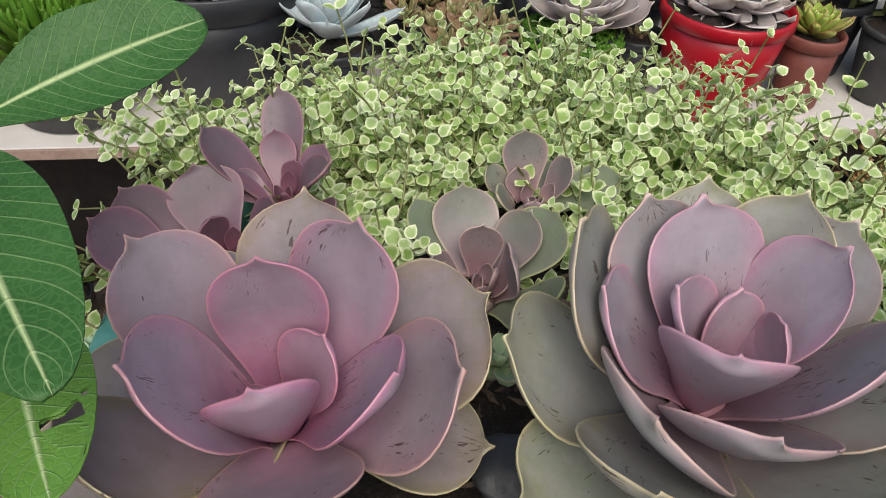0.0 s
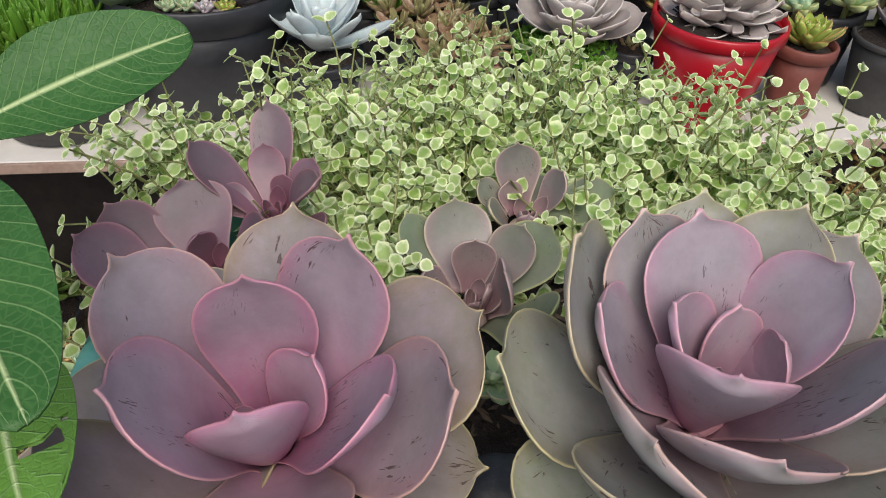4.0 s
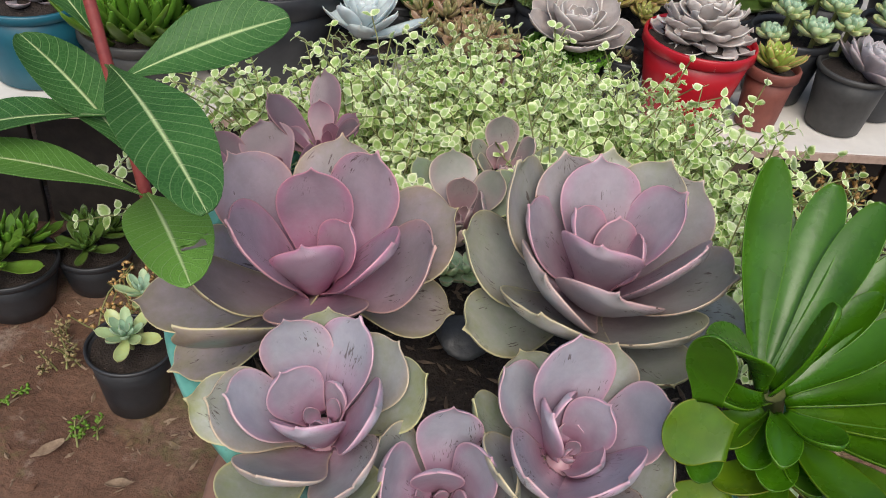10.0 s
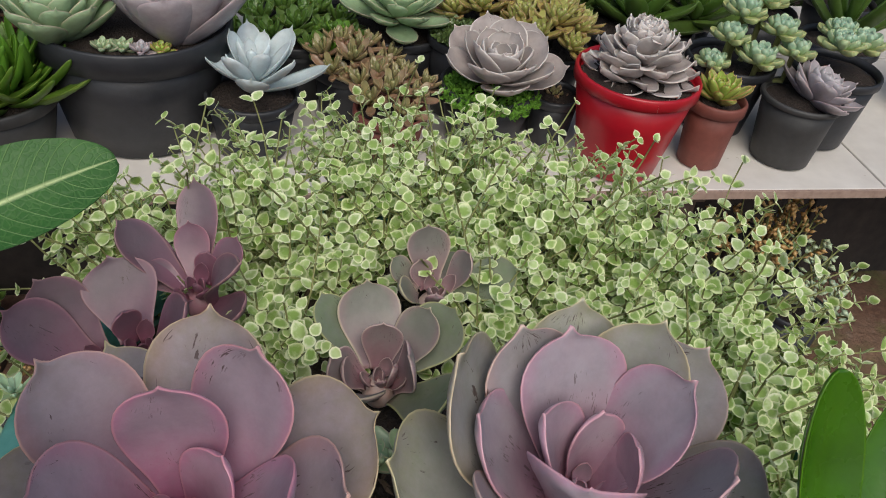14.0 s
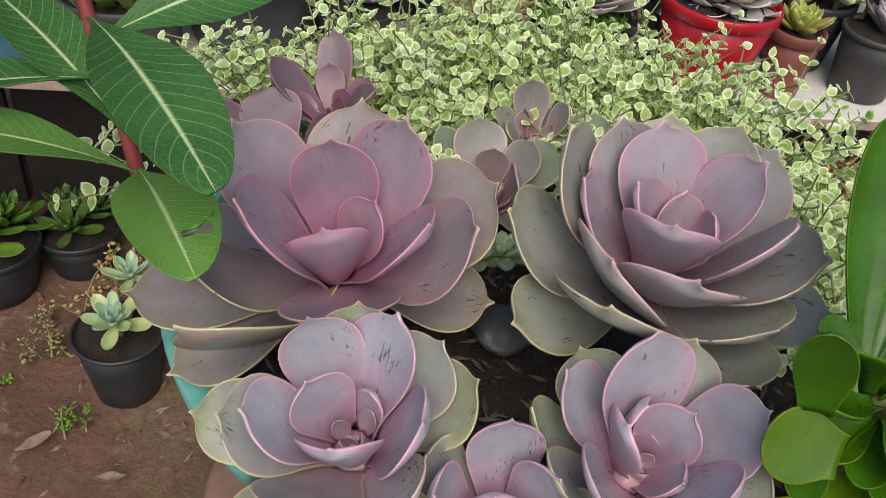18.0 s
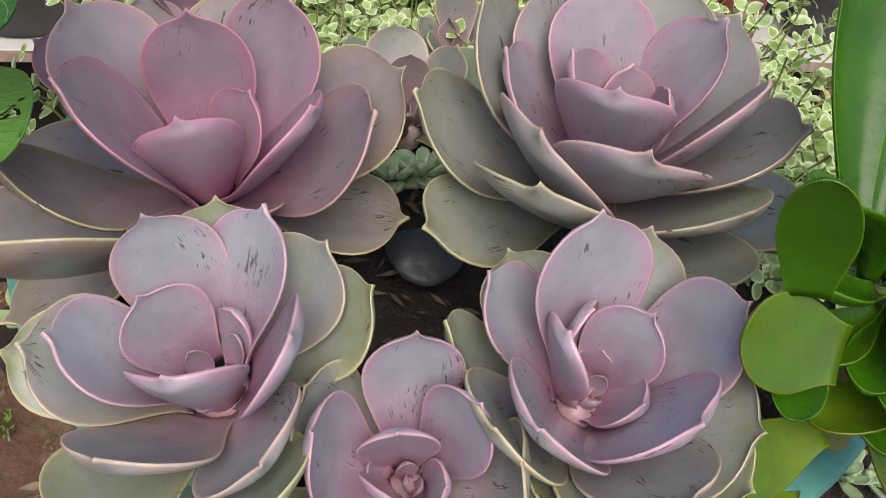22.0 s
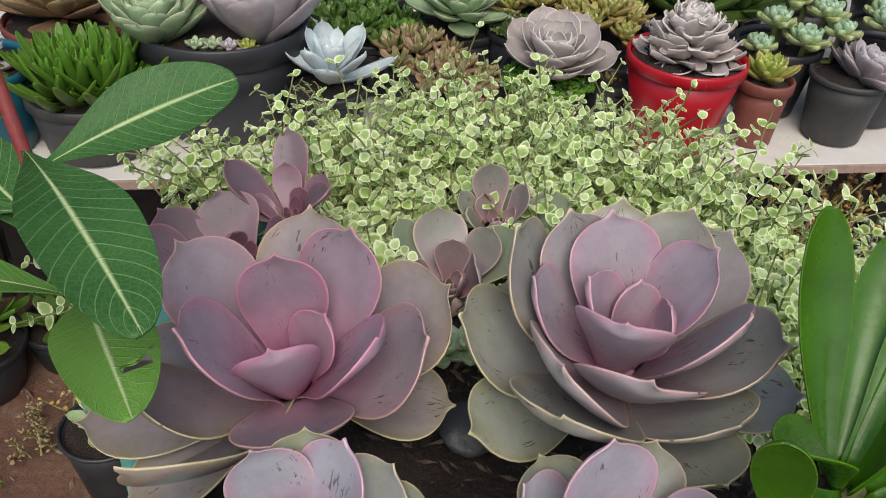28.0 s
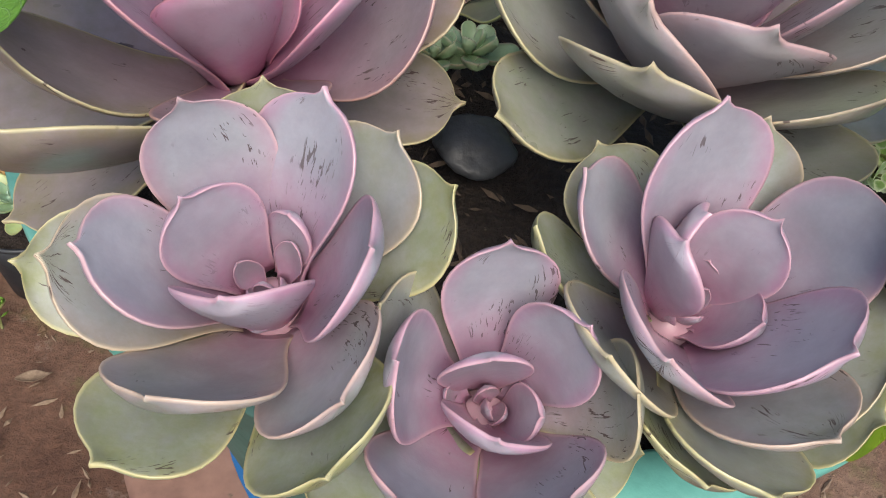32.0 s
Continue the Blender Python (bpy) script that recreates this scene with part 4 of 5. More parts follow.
    # sprigs reaching out past the plum rosettes
    for i in range(22):
        x, y, lean = rnd.uniform(-0.155, -0.10), rnd.uniform(0.425, 0.465), Vector((rnd.uniform(-0.8, -0.1), rnd.uniform(-0.1, 0.4), 0))
        if i % 4 == 0:
            x, y, lean = -0.157, rnd.uniform(0.32, 0.37), Vector((-0.95, rnd.uniform(-0.3, 0.2), -0.1))
        stem(Vector((x, y, RIM_Z - 0.01)) - org, lean, rnd.uniform(0.06, 0.10), rnd.randint(5, 7), rnd.uniform(0.0076, 0.010))
    tagged(child("stem_tangle", mesh_of("stem_tangle", sv, sf, STALK), plant), kind="stuff")
    tagged(child("foliage", mesh_of("foliage", lv, lf, VARIEGATED, {"rim": rim}), plant), kind="stuff")


trailing()


# ---- the broad-leaved shrub ----
shrub = hold("leafy_shrub", -0.15, 0.235, 0.66, "young shrub with a red stem and broad veined green leaves", "plant")
ORG = Vector((-0.15, 0.235, 0.66))
v, f = stem_tube([Vector(p) - ORG for p in ((-0.14, 0.232, 0.655), (-0.152, 0.238, 0.74), (-0.163, 0.248, 0.79), (-0.178, 0.262, 0.84), (-0.194, 0.279, 0.90), (-0.207, 0.292, 0.96))], 0.0042, 0.0032, 10)
child("stem", mesh_of("stem", v, f, BARK), shrub, "smooth red stem")


def broad_leaf(base, tip, width, sag=-0.06, fresh=0.0, roll=0.0, holed=False):
    d = Vector(tip) - Vector(base)
    az, el, length = math.degrees(math.atan2(d.y, d.x)), math.degrees(math.asin(d.z / d.length)), d.length
    v, f, at = leaf_grid(length, width, sag, 0.22, 0.0006, 44, 27, waist=0.10, wide=0.58, mucro=0.0, point=1.9, wave=0.025, phase=tip[0] * 50)
    if holed:
        # ragged bites: drop the faces inside, draw the ones across up to the hole's edge
        al, ac = at["along"], at["across"]
        for s0, u0, r in ((0.80, 0.46, 0.0066), (0.865, 0.66, 0.005), (0.70, 0.72, 0.0026)):
            cx, cy = min((math.hypot(al[i] - s0, (ac[i] - u0) * 0.2), v[i][0], v[i][1]) for i in range(len(v)))[1:]

            def reach(p):
                a = math.atan2(p[1] - cy, p[0] - cx)
                return r * (1 + 0.28 * math.sin(3 * a + 1) + 0.2 * math.sin(5 * a + s0 * 9))

            inside = {i for i, p in enumerate(v) if math.hypot(p[0] - cx, p[1] - cy) < reach(p)}
            f = [g for g in f if not all(i in inside for i in g)]
            for i in inside:
                p = v[i]
                k = reach(p) / max(1e-5, math.hypot(p[0] - cx, p[1] - cy))
                v[i] = (cx + (p[0] - cx) * k, cy + (p[1] - cy) * k, p[2])
    return set_leaf("leaf", shrub, VEINED, Vector(base) - ORG, az, el, (v, f, at), fresh, roll)


broad_leaf((-0.177, 0.261, 0.839), (-0.087, 0.139, 0.837), 0.046)
broad_leaf((-0.174, 0.260, 0.828), (-0.083, 0.304, 0.861), 0.041, roll=34)
broad_leaf((-0.156, 0.240, 0.768), (-0.098, 0.139, 0.792), 0.045, fresh=0.6, holed=True)
broad_leaf((-0.156, 0.240, 0.766), (-0.262, 0.222, 0.792), 0.036, fresh=0.35)
broad_leaf((-0.168, 0.252, 0.812), (-0.280, 0.235, 0.790), 0.040)
broad_leaf((-0.160, 0.244, 0.786), (-0.238, 0.286, 0.838), 0.040)
broad_leaf((-0.180, 0.265, 0.848), (-0.262, 0.305, 0.905), 0.042)


# ---- the glossy green plant ----
glossy = hold("glossy_succulent", 0.205, 0.150, 0.66, "glossy bright green succulent with long paddle leaves", "succulent")
GO = Vector((0.205, 0.150, 0.66))
v, f = stem_tube([Vector((0.015, -0.002, -0.01)), Vector((0.006, -0.008, 0.05)), Vector((-0.012, -0.018, 0.114))], 0.010, 0.006, 10)
child("stem", mesh_of("stem", v, f, STALK), glossy)


def paddle(base, tip, width, age=0.4, curl=0.18, wide=0.66, face=None, sag=0.05, waist=0.34):
    """A paddle leaf from base to tip; its face turns to the plant's heart, or to the way given."""
    d = Vector(tip) - Vector(base)
    az, el = math.degrees(math.atan2(d.y, d.x)), math.degrees(math.asin(d.z / d.length))
    roll = 0.0
    if face:
        level, side = Vector((0, 0, 1)).cross(d).normalized(), Vector(face).cross(d).normalized()
        roll = math.degrees(math.atan2(level.cross(side).dot(d.normalized()), level.dot(side)))
    grid = leaf_grid(d.length, width, sag, curl, 0.0032, 16, 11, waist=waist, wide=wide, mucro=0.0, point=2.3, wave=0.014, phase=az)
    return set_leaf("leaf", glossy, GLOSSY, Vector(base) - GO, az, el, grid, age, roll)


OUT = (-0.25, -0.85, 0.6)
# tall leaves
paddle((0.186, 0.140, 0.774), (0.175, 0.193, 0.872), 0.026, 0.3, 0.34)
paddle((0.190, 0.142, 0.774), (0.213, 0.200, 0.857), 0.0244, 0.2, 0.34)
paddle((0.194, 0.140, 0.774), (0.232, 0.186, 0.858), 0.0235, 0.35, 0.34)
paddle((0.196, 0.139, 0.772), (0.241, 0.166, 0.818), 0.0185, 0.4, 0.34)
paddle((0.190, 0.130, 0.776), (0.199, 0.128, 0.837), 0.021, 0.2, 0.3)
paddle((0.190, 0.146, 0.774), (0.197, 0.216, 0.834), 0.0244, 0.4, 0.34)
paddle((0.196, 0.143, 0.772), (0.262, 0.188, 0.832), 0.0227, 0.3, 0.34)
paddle((0.198, 0.139, 0.772), (0.278, 0.172, 0.812), 0.0235, 0.5, 0.34)
# leaves spreading outwards
paddle((0.198, 0.132, 0.774), (0.250, 0.148, 0.817), 0.0227, 0.3, 0.3)
paddle((0.199, 0.128, 0.772), (0.278, 0.136, 0.803), 0.026, 0.5, 0.34)
paddle((0.199, 0.124, 0.770), (0.272, 0.108, 0.793), 0.0277, 0.6, 0.25)
paddle((0.198, 0.121, 0.770), (0.262, 0.084, 0.788), 0.0277, 0.55, 0.3)
paddle((0.196, 0.118, 0.768), (0.226, 0.060, 0.774), 0.0286, 0.6, 0.25)
paddle((0.195, 0.120, 0.772), (0.209, 0.089, 0.789), 0.021, 0.3, 0.4)
paddle((0.191, 0.120, 0.772), (0.185, 0.084, 0.776), 0.0185, 0.4, 0.55, sag=-0.08)
# arched spoon leaves turned to the bowl's rosettes
paddle((0.186, 0.133, 0.775), (0.143, 0.113, 0.822), 0.028, 0.4, 0.3, sag=-0.12, wide=0.55)
paddle((0.188, 0.126, 0.774), (0.152, 0.108, 0.793), 0.022, 0.5, 0.4)
paddle((0.151, 0.106, 0.788), (0.140, 0.104, 0.831), 0.023, 0.45, 0.1, face=(-0.45, -0.8, 0.45), wide=0.52, waist=0.6)
paddle((0.188, 0.122, 0.770), (0.158, 0.102, 0.767), 0.022, 0.6, 0.4)
paddle((0.166, 0.099, 0.771), (0.132, 0.098, 0.779), 0.032, 0.75, 0.08, face=(-0.2, -0.8, 0.6), wide=0.52, waist=0.6)
paddle((0.192, 0.121, 0.770), (0.174, 0.092, 0.763), 0.020, 0.4, 0.5)
paddle((0.196, 0.119, 0.765), (0.187, 0.085, 0.757), 0.022, 0.4, 0.5)
paddle((0.200, 0.119, 0.760), (0.208, 0.084, 0.758), 0.024, 0.5, 0.4)
paddle((0.164, 0.122, 0.766), (0.155, 0.090, 0.750), 0.019, 0.5, 0.5, face=OUT)
paddle((0.181, 0.108, 0.726), (0.145, 0.089, 0.720), 0.026, 0.97, 0.05, face=OUT, waist=0.5)
paddle((0.212, 0.104, 0.752), (0.166, 0.099, 0.741), 0.022, 0.8, 0.35)
paddle((0.178, 0.097, 0.700), (0.144, 0.080, 0.709), 0.014, 0.97, 0.1, face=OUT)
# the lower whorl
paddle((0.198, 0.122, 0.756), (0.236, 0.076, 0.745), 0.028, 0.5, 0.35)
paddle((0.196, 0.122, 0.745), (0.192, 0.088, 0.737), 0.022, 0.5, 0.4)
paddle((0.200, 0.125, 0.728), (0.226, 0.074, 0.706), 0.034, 0.85, 0.2)
paddle((0.202, 0.128, 0.745), (0.268, 0.090, 0.742), 0.034, 0.7, 0.2)
paddle((0.204, 0.132, 0.728), (0.278, 0.100, 0.712), 0.034, 0.85, 0.15)


# ---- pots on the shelf ----
SHELFPOTS = "pots on the shelf"
Z = SHELF_Z + 0.001


def on_shelf_pot(x, y, r, h, m, label, **more):
    return pot(x, y, Z, r, h, m, label, group=SHELFPOTS, **more)


on_shelf_pot(0.346, 0.935, 0.0775, 0.132, RED, "bright red plastic pot with a grey frilled rosette", base=0.66, lip=0.016, fill=0.95)
spiral_rosette(0.346, 0.935, Z + 0.124, 90, 0.076, ASH, "ash-grey frilled rosette succulent in the red pot", -6, 84, 0.6, 0.4, wave=0.12, seed=3, dome=0.032, n_along=9, n_across=7)
on_shelf_pot(0.466, 0.958, 0.038, 0.095, CLAY, "small terracotta-coloured plastic pot", base=0.74, lip=0.016)
spiral_rosette(0.464, 0.956, Z + 0.090, 34, 0.050, LIME, "lime-green rosette with red leaf tips in a small pot", 28, 84, 0.36, seed=5)
on_shelf_pot(0.590, 0.985, 0.054, 0.095, GREY, "dark grey plastic pot holding a lilac rosette", base=0.74, lip=0.008)
spiral_rosette(0.602, 0.98, Z + 0.088, 30, 0.068, LILAC, "lilac-grey rosette succulent leaning out of its pot", 15, 82, 0.6, seed=6, tilt=(0, 18))
on_shelf_pot(0.172, 0.965, 0.062, 0.085, BLACK, "black plastic pot with bright moss under a rosette")
spiral_rosette(0.178, 0.955, Z + 0.090, 26, 0.096, ASH, "broad grey-pink rosette succulent with pale leaf rims", 26, 80, 0.74, seed=7, tilt=(14, 0))
on_shelf_pot(0.05, 0.90, 0.045, 0.075, CLAY, "terracotta-coloured pot of small rusty succulents")
on_shelf_pot(-0.112, 0.905, 0.055, 0.08, BLACK, "black plastic pot under a pale blue rosette")
spiral_rosette(-0.108, 0.90, Z + 0.084, 16, 0.096, FROST, "pale frosted blue rosette succulent with pointed leaves", 26, 76, 0.42, 0.35, seed=9)
on_shelf_pot(-0.25, 0.945, 0.112, 0.145, BLACK, "big black plastic pot with two rosettes", base=0.74, lip=0.03)
spiral_rosette(-0.318, 0.892, Z + 0.126, 44, 0.088, MINT, "mint-green rosette succulent with rosy tips", 38, 86, 0.5, seed=10, cup=0.5)
spiral_rosette(-0.195, 0.912, Z + 0.122, 34, 0.125, LILAC, "grey-lilac rosette succulent with broad thick leaves", 44, 86, 0.58, seed=11, cup=0.5, thick=0.004)
on_shelf_pot(-0.395, 0.862, 0.078, 0.082, GREY, "low grey plastic pot of spiky green leaves", base=0.8, lip=0.014)
for k in range(9):
    a = k * 2.4
    spiral_rosette(-0.395 + 0.048 * math.sqrt(k / 9) * math.cos(a), 0.862 + 0.048 * math.sqrt(k / 9) * math.sin(a), Z + 0.066, 24, 0.092 + 0.014 * (k % 3), GREEN, "spiky bright green succulent tuft", 25, 85, 0.17, 0.6, seed=20 + k, mucro=0.0, point=1.4, n_along=8, n_across=5, group="spiky tufts in the grey pot")
on_shelf_pot(-0.53, 0.85, 0.075, 0.11, PETROL, "petrol-blue plastic pot beside the spiky tufts", base=0.75)
spiral_rosette(-0.53, 0.85, Z + 0.1, 24, 0.06, LILAC, "dull pink rosette succulent in the petrol-blue pot", 10, 80, 0.55, seed=12)


# ---- the backdrop behind the shelf ----
bm = box(8, 0.1, 2.2, 0.0)
back = new("wall_back", bpy.data.meshes.new("wall_back"))
bm.to_mesh(back.data)
bm.free()
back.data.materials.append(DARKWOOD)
back.location = (0, 2.6, 1.1)
tagged(back, "dark weathered boards behind the nursery shelf", "wall", kind="structure")


# ---- the second and third rows on the shelf ----
def tuft_bed(x, y, z, spread, count, radius, material, label, group, seed, leaves=16, wide=0.34, low=20, high=85, flat=1.0, rise=0.02, **more):
    """Several small rosettes crowded together in one pot."""
    for k in range(count):
        a, r = k * 2.399, math.sqrt((k + 0.3) / count)
        spiral_rosette(x + spread * r * math.cos(a), y + spread * r * math.sin(a) * flat, z + rise * (1 - r * r), leaves, radius * (0.85 + 0.3 * ((k * 7) % 5) / 5), material, label, low, high, wide,
                       seed=seed + k, n_along=8, n_across=5, group=group, tilt=(-28 * r * math.sin(a), 28 * r * math.cos(a)), **more)


# front row fillers
tuft_bed(0.045, 0.925, Z + 0.075, 0.055, 12, 0.036, RUST, "small rusty green succulent rosette crowding its pot", "rusty rosettes", 100, 12, 0.36)
tuft_bed(0.0, 0.985, Z + 0.085, 0.05, 9, 0.036, RUST, "small brown-red pointed succulent rosette", "rusty rosettes", 120, 12, 0.3)
on_shelf_pot(0.0, 0.995, 0.05, 0.08, BLACK, "black plastic pot of brown-red rosettes")
on_shelf_pot(0.262, 0.985, 0.036, 0.07, BLACK, "small black pot with a dry brown seedling")
spiral_rosette(0.262, 0.985, Z + 0.06, 12, 0.022, RUST, "small dry brown seedling rosette", 30, 85, 0.4, seed=31, n_along=8, n_across=5)
for k in range(4):
    spiral_rosette(-0.262 + 0.02 * k, 0.868 + 0.004 * (k % 2), Z + 0.135, 12, 0.018, (MINT, MINT, LILAC, LIME)[k], "tiny offset rosette on the soil of the big pot", 15, 80, 0.55, seed=40 + k, n_along=8, n_across=5, group="offsets in the big pot")


def moss_bed(x, y, z, radius, count, label, seed, material=MOSS, size=0.007):
    """A cushion of small moss sprigs, joined."""
    rnd = random.Random(seed)
    verts, faces = [], []
    for _ in range(count):
        a, r = rnd.uniform(0, 6.283), radius * math.sqrt(rnd.random())
        p = Vector((r * math.cos(a), r * math.sin(a), rnd.uniform(0, 0.35) * (radius - r)))
        for _ in range(4):
            w = Vector((rnd.uniform(-1, 1), rnd.uniform(-1, 1), rnd.uniform(0.2, 1.2))).normalized() * size * rnd.uniform(0.7, 1.3)
            s = w.orthogonal().normalized() * size * 0.3
            s.rotate(Matrix.Rotation(rnd.uniform(0, 6.28), 3, w.normalized()))
            k = len(verts)
            verts += [p, p + w * 0.5 + s, p + w, p + w * 0.5 - s]
            faces += [(k, k + 1, k + 2), (k, k + 2, k + 3)]
    ob = new("moss_cushion", mesh_of("moss_cushion", verts, faces, material))
    ob.location = (x, y, z)
    return tagged(ob, label, "moss", kind="stuff")


moss_bed(0.172, 0.945, Z + 0.078, 0.062, 700, "bright green moss cushion round a grey rosette", 5)
moss_bed(0.145, 1.03, Z + 0.115, 0.045, 500, "fine dark green cushion plant", 6, FERN)
on_shelf_pot(0.145, 1.045, 0.05, 0.11, BLACK, "black plastic pot of fine green cushion plant")

on_shelf_pot(0.055, 1.085, 0.07, 0.10, BLACK, "black plastic pot under a pale green rosette")
spiral_rosette(0.056, 1.065, Z + 0.112, 36, 0.088, MINT, "large pale green rosette succulent in the second row", 8, 80, 0.5, seed=13, tilt=(8, 0))
on_shelf_pot(-0.07, 1.08, 0.07, 0.085, BLACK, "black plastic pot of mixed dark green succulents")
tuft_bed(-0.075, 1.06, Z + 0.085, 0.075, 14, 0.04, FERN, "dark green succulent tuft in the second row", "dark green tufts", 140, 14, 0.4)
tuft_bed(-0.03, 1.03, Z + 0.08, 0.03, 3, 0.035, GREEN, "fresh green sprig among dark tufts", "dark green tufts", 160, 10, 0.5)
on_shelf_pot(-0.085, 1.22, 0.075, 0.095, BLACK, "black plastic pot of pale bead leaves at the back")
tuft_bed(-0.085, 1.21, Z + 0.105, 0.08, 18, 0.028, MINT, "pale green bead-leaved rosette at the back", "pale rosettes at the back", 170, 14, 0.45)
on_shelf_pot(0.19, 1.12, 0.068, 0.1, BLACK, "black plastic pot of orange-tipped tufts")
on_shelf_pot(0.258, 1.075, 0.06, 0.095, BLACK, "black plastic pot of ochre tufts")
tuft_bed(0.186, 1.115, Z + 0.115, 0.062, 14, 0.042, OCHRE, "ochre and orange spiky succulent tuft", "ochre tufts", 190, 22, 0.34, rise=0.035)
tuft_bed(0.258, 1.07, Z + 0.105, 0.058, 13, 0.042, OCHRE, "yellow-ochre spiky succulent tuft", "ochre tufts", 210, 22, 0.34, rise=0.035)
on_shelf_pot(0.14, 1.27, 0.06, 0.09, CLAY, "terracotta-coloured pot at the back of the shelf")
spiral_rosette(0.14, 1.26, Z + 0.10, 12, 0.085, LIME, "fresh green succulent with round leaves", 20, 75, 0.7, seed=61, mucro=0.0)
on_shelf_pot(0.225, 1.31, 0.06, 0.09, BLACK, "black pot at the back of the shelf")
spiral_rosette(0.218, 1.31, Z + 0.115, 14, 0.075, STEEL, "blue-grey round-leaved succulent at the back", 15, 75, 0.6, seed=62, mucro=0.0)
# broad green rosettes with toothed leaves
on_shelf_pot(0.41, 1.19, 0.09, 0.09, BLACK, "wide black pot of green aloe-like rosettes")
for k, (dx, dy, r) in enumerate(((0, 0, 0.12), (-0.09, 0.05, 0.10), (0.10, 0.04, 0.11), (0.02, 0.12, 0.12))):
    spiral_rosette(0.41 + dx, 1.18 + dy, Z + 0.085, 18, r, FERN, "green aloe-like rosette with broad pointed leaves", 12, 75, 0.36, 0.7, seed=70 + k, point=1.3, group="aloe-like rosettes", thick=0.006)
spiral_rosette(0.325, 1.37, Z + 0.13, 30, 0.13, FERN, "dark green pointed rosette at the back", 10, 80, 0.32, 0.7, seed=80, point=1.4, thick=0.006)
on_shelf_pot(0.325, 1.38, 0.08, 0.12, BLACK, "black pot of a dark green rosette")
# bead-leaved pale succulents
on_shelf_pot(0.515, 1.065, 0.062, 0.105, BLACK, "black plastic pot of pale bead-leaved succulents")
for k, (x, y, z, r) in enumerate(((0.505, 1.05, 0.675, 0.034), (0.488, 1.03, 0.648, 0.03), (0.529, 1.015, 0.626, 0.036), (0.555, 1.035, 0.66, 0.032), (0.535, 1.06, 0.69, 0.03), (0.575, 1.02, 0.64, 0.03), (0.47, 1.02, 0.615, 0.026))):
    spiral_rosette(x, y, z - 0.012, 24, r, PALE, "pale green and yellow bead-leaved rosette", 5, 80, 0.55, 0.6, thick=0.007, cup=0.1, seed=90 + k, mucro=0.0, point=2.6, group="pale bead-leaved rosettes", n_along=8, n_across=5)
    v, f = stem_tube([Vector((0, 0, 0)), Vector((0.0, 0.004, (z - 0.55) * -0.5)), Vector((0.515 - x, 1.06 - y, 0.575 - z))], 0.004, 0.004, 6)
    ob = new("bead_stem", mesh_of("bead_stem", v, f, STALK))
    ob.location = (x, y, z - 0.01)
    tagged(ob, "pale fleshy stem under a bead-leaved rosette", "plant stem", "bead-leaved stems")
on_shelf_pot(0.66, 1.05, 0.062, 0.11, BLACK, "black plastic pot at the shelf's far end")
for k, (x, y) in enumerate(((0.635, 1.02), (0.67, 1.03), (0.65, 1.06))):
    spiral_rosette(x, y, Z + 0.15, 24, 0.034, PALE, "pale green and yellow bead-leaved rosette", 5, 80, 0.55, 0.6, thick=0.007, cup=0.1, seed=97 + k, mucro=0.0, point=2.6, group="pale bead-leaved rosettes", n_along=8, n_across=5)
for k, (x, y, z, r, n) in enumerate(((0.63, 1.27, 0.10, 0.15, 12), (0.72, 1.17, 0.10, 0.15, 12), (0.56, 1.38, 0.12, 0.14, 14), (0.80, 1.35, 0.1, 0.16, 12), (0.9, 1.15, 0.1, 0.13, 12))):
    on_shelf_pot(x, y, 0.06, z, BLACK, "black pot of tall strap leaves")
    spiral_rosette(x, y, Z + z, n, r, FERN, "upright green strap-leaved succulent", 35, 85, 0.22, 0.6, seed=300 + k, point=1.4, group="strap-leaved plants", thick=0.005, mucro=0.0)
# left end
on_shelf_pot(-0.51, 1.10, 0.09, 0.07, CLAY, "wide clay-coloured pot of a bronze rosette")
spiral_rosette(-0.51, 1.09, Z + 0.07, 30, 0.13, RUST, "big bronze-brown rosette with broad leaves", 8, 80, 0.42, seed=310)
on_shelf_pot(-0.36, 1.13, 0.06, 0.1, BLACK, "black pot behind the big one")
tuft_bed(-0.36, 1.12, Z + 0.1, 0.05, 8, 0.045, LILAC, "dull pink rosette behind the big pot", "dull pink rosettes", 320, 16, 0.5)
on_shelf_pot(-0.22, 1.18, 0.06, 0.1, BLACK, "black pot behind the grey-lilac rosette")
tuft_bed(-0.22, 1.17, Z + 0.1, 0.05, 8, 0.04, FERN, "dark green tuft behind the big pot", "dark green tufts", 335, 14, 0.4)
on_shelf_pot(-0.68, 1.0, 0.08, 0.1, GREY, "grey pot at the shelf's end")
tuft_bed(-0.68, 0.99, Z + 0.1, 0.06, 9, 0.05, FERN, "dark green tuft at the shelf's end", "dark green tufts", 350, 14, 0.4)


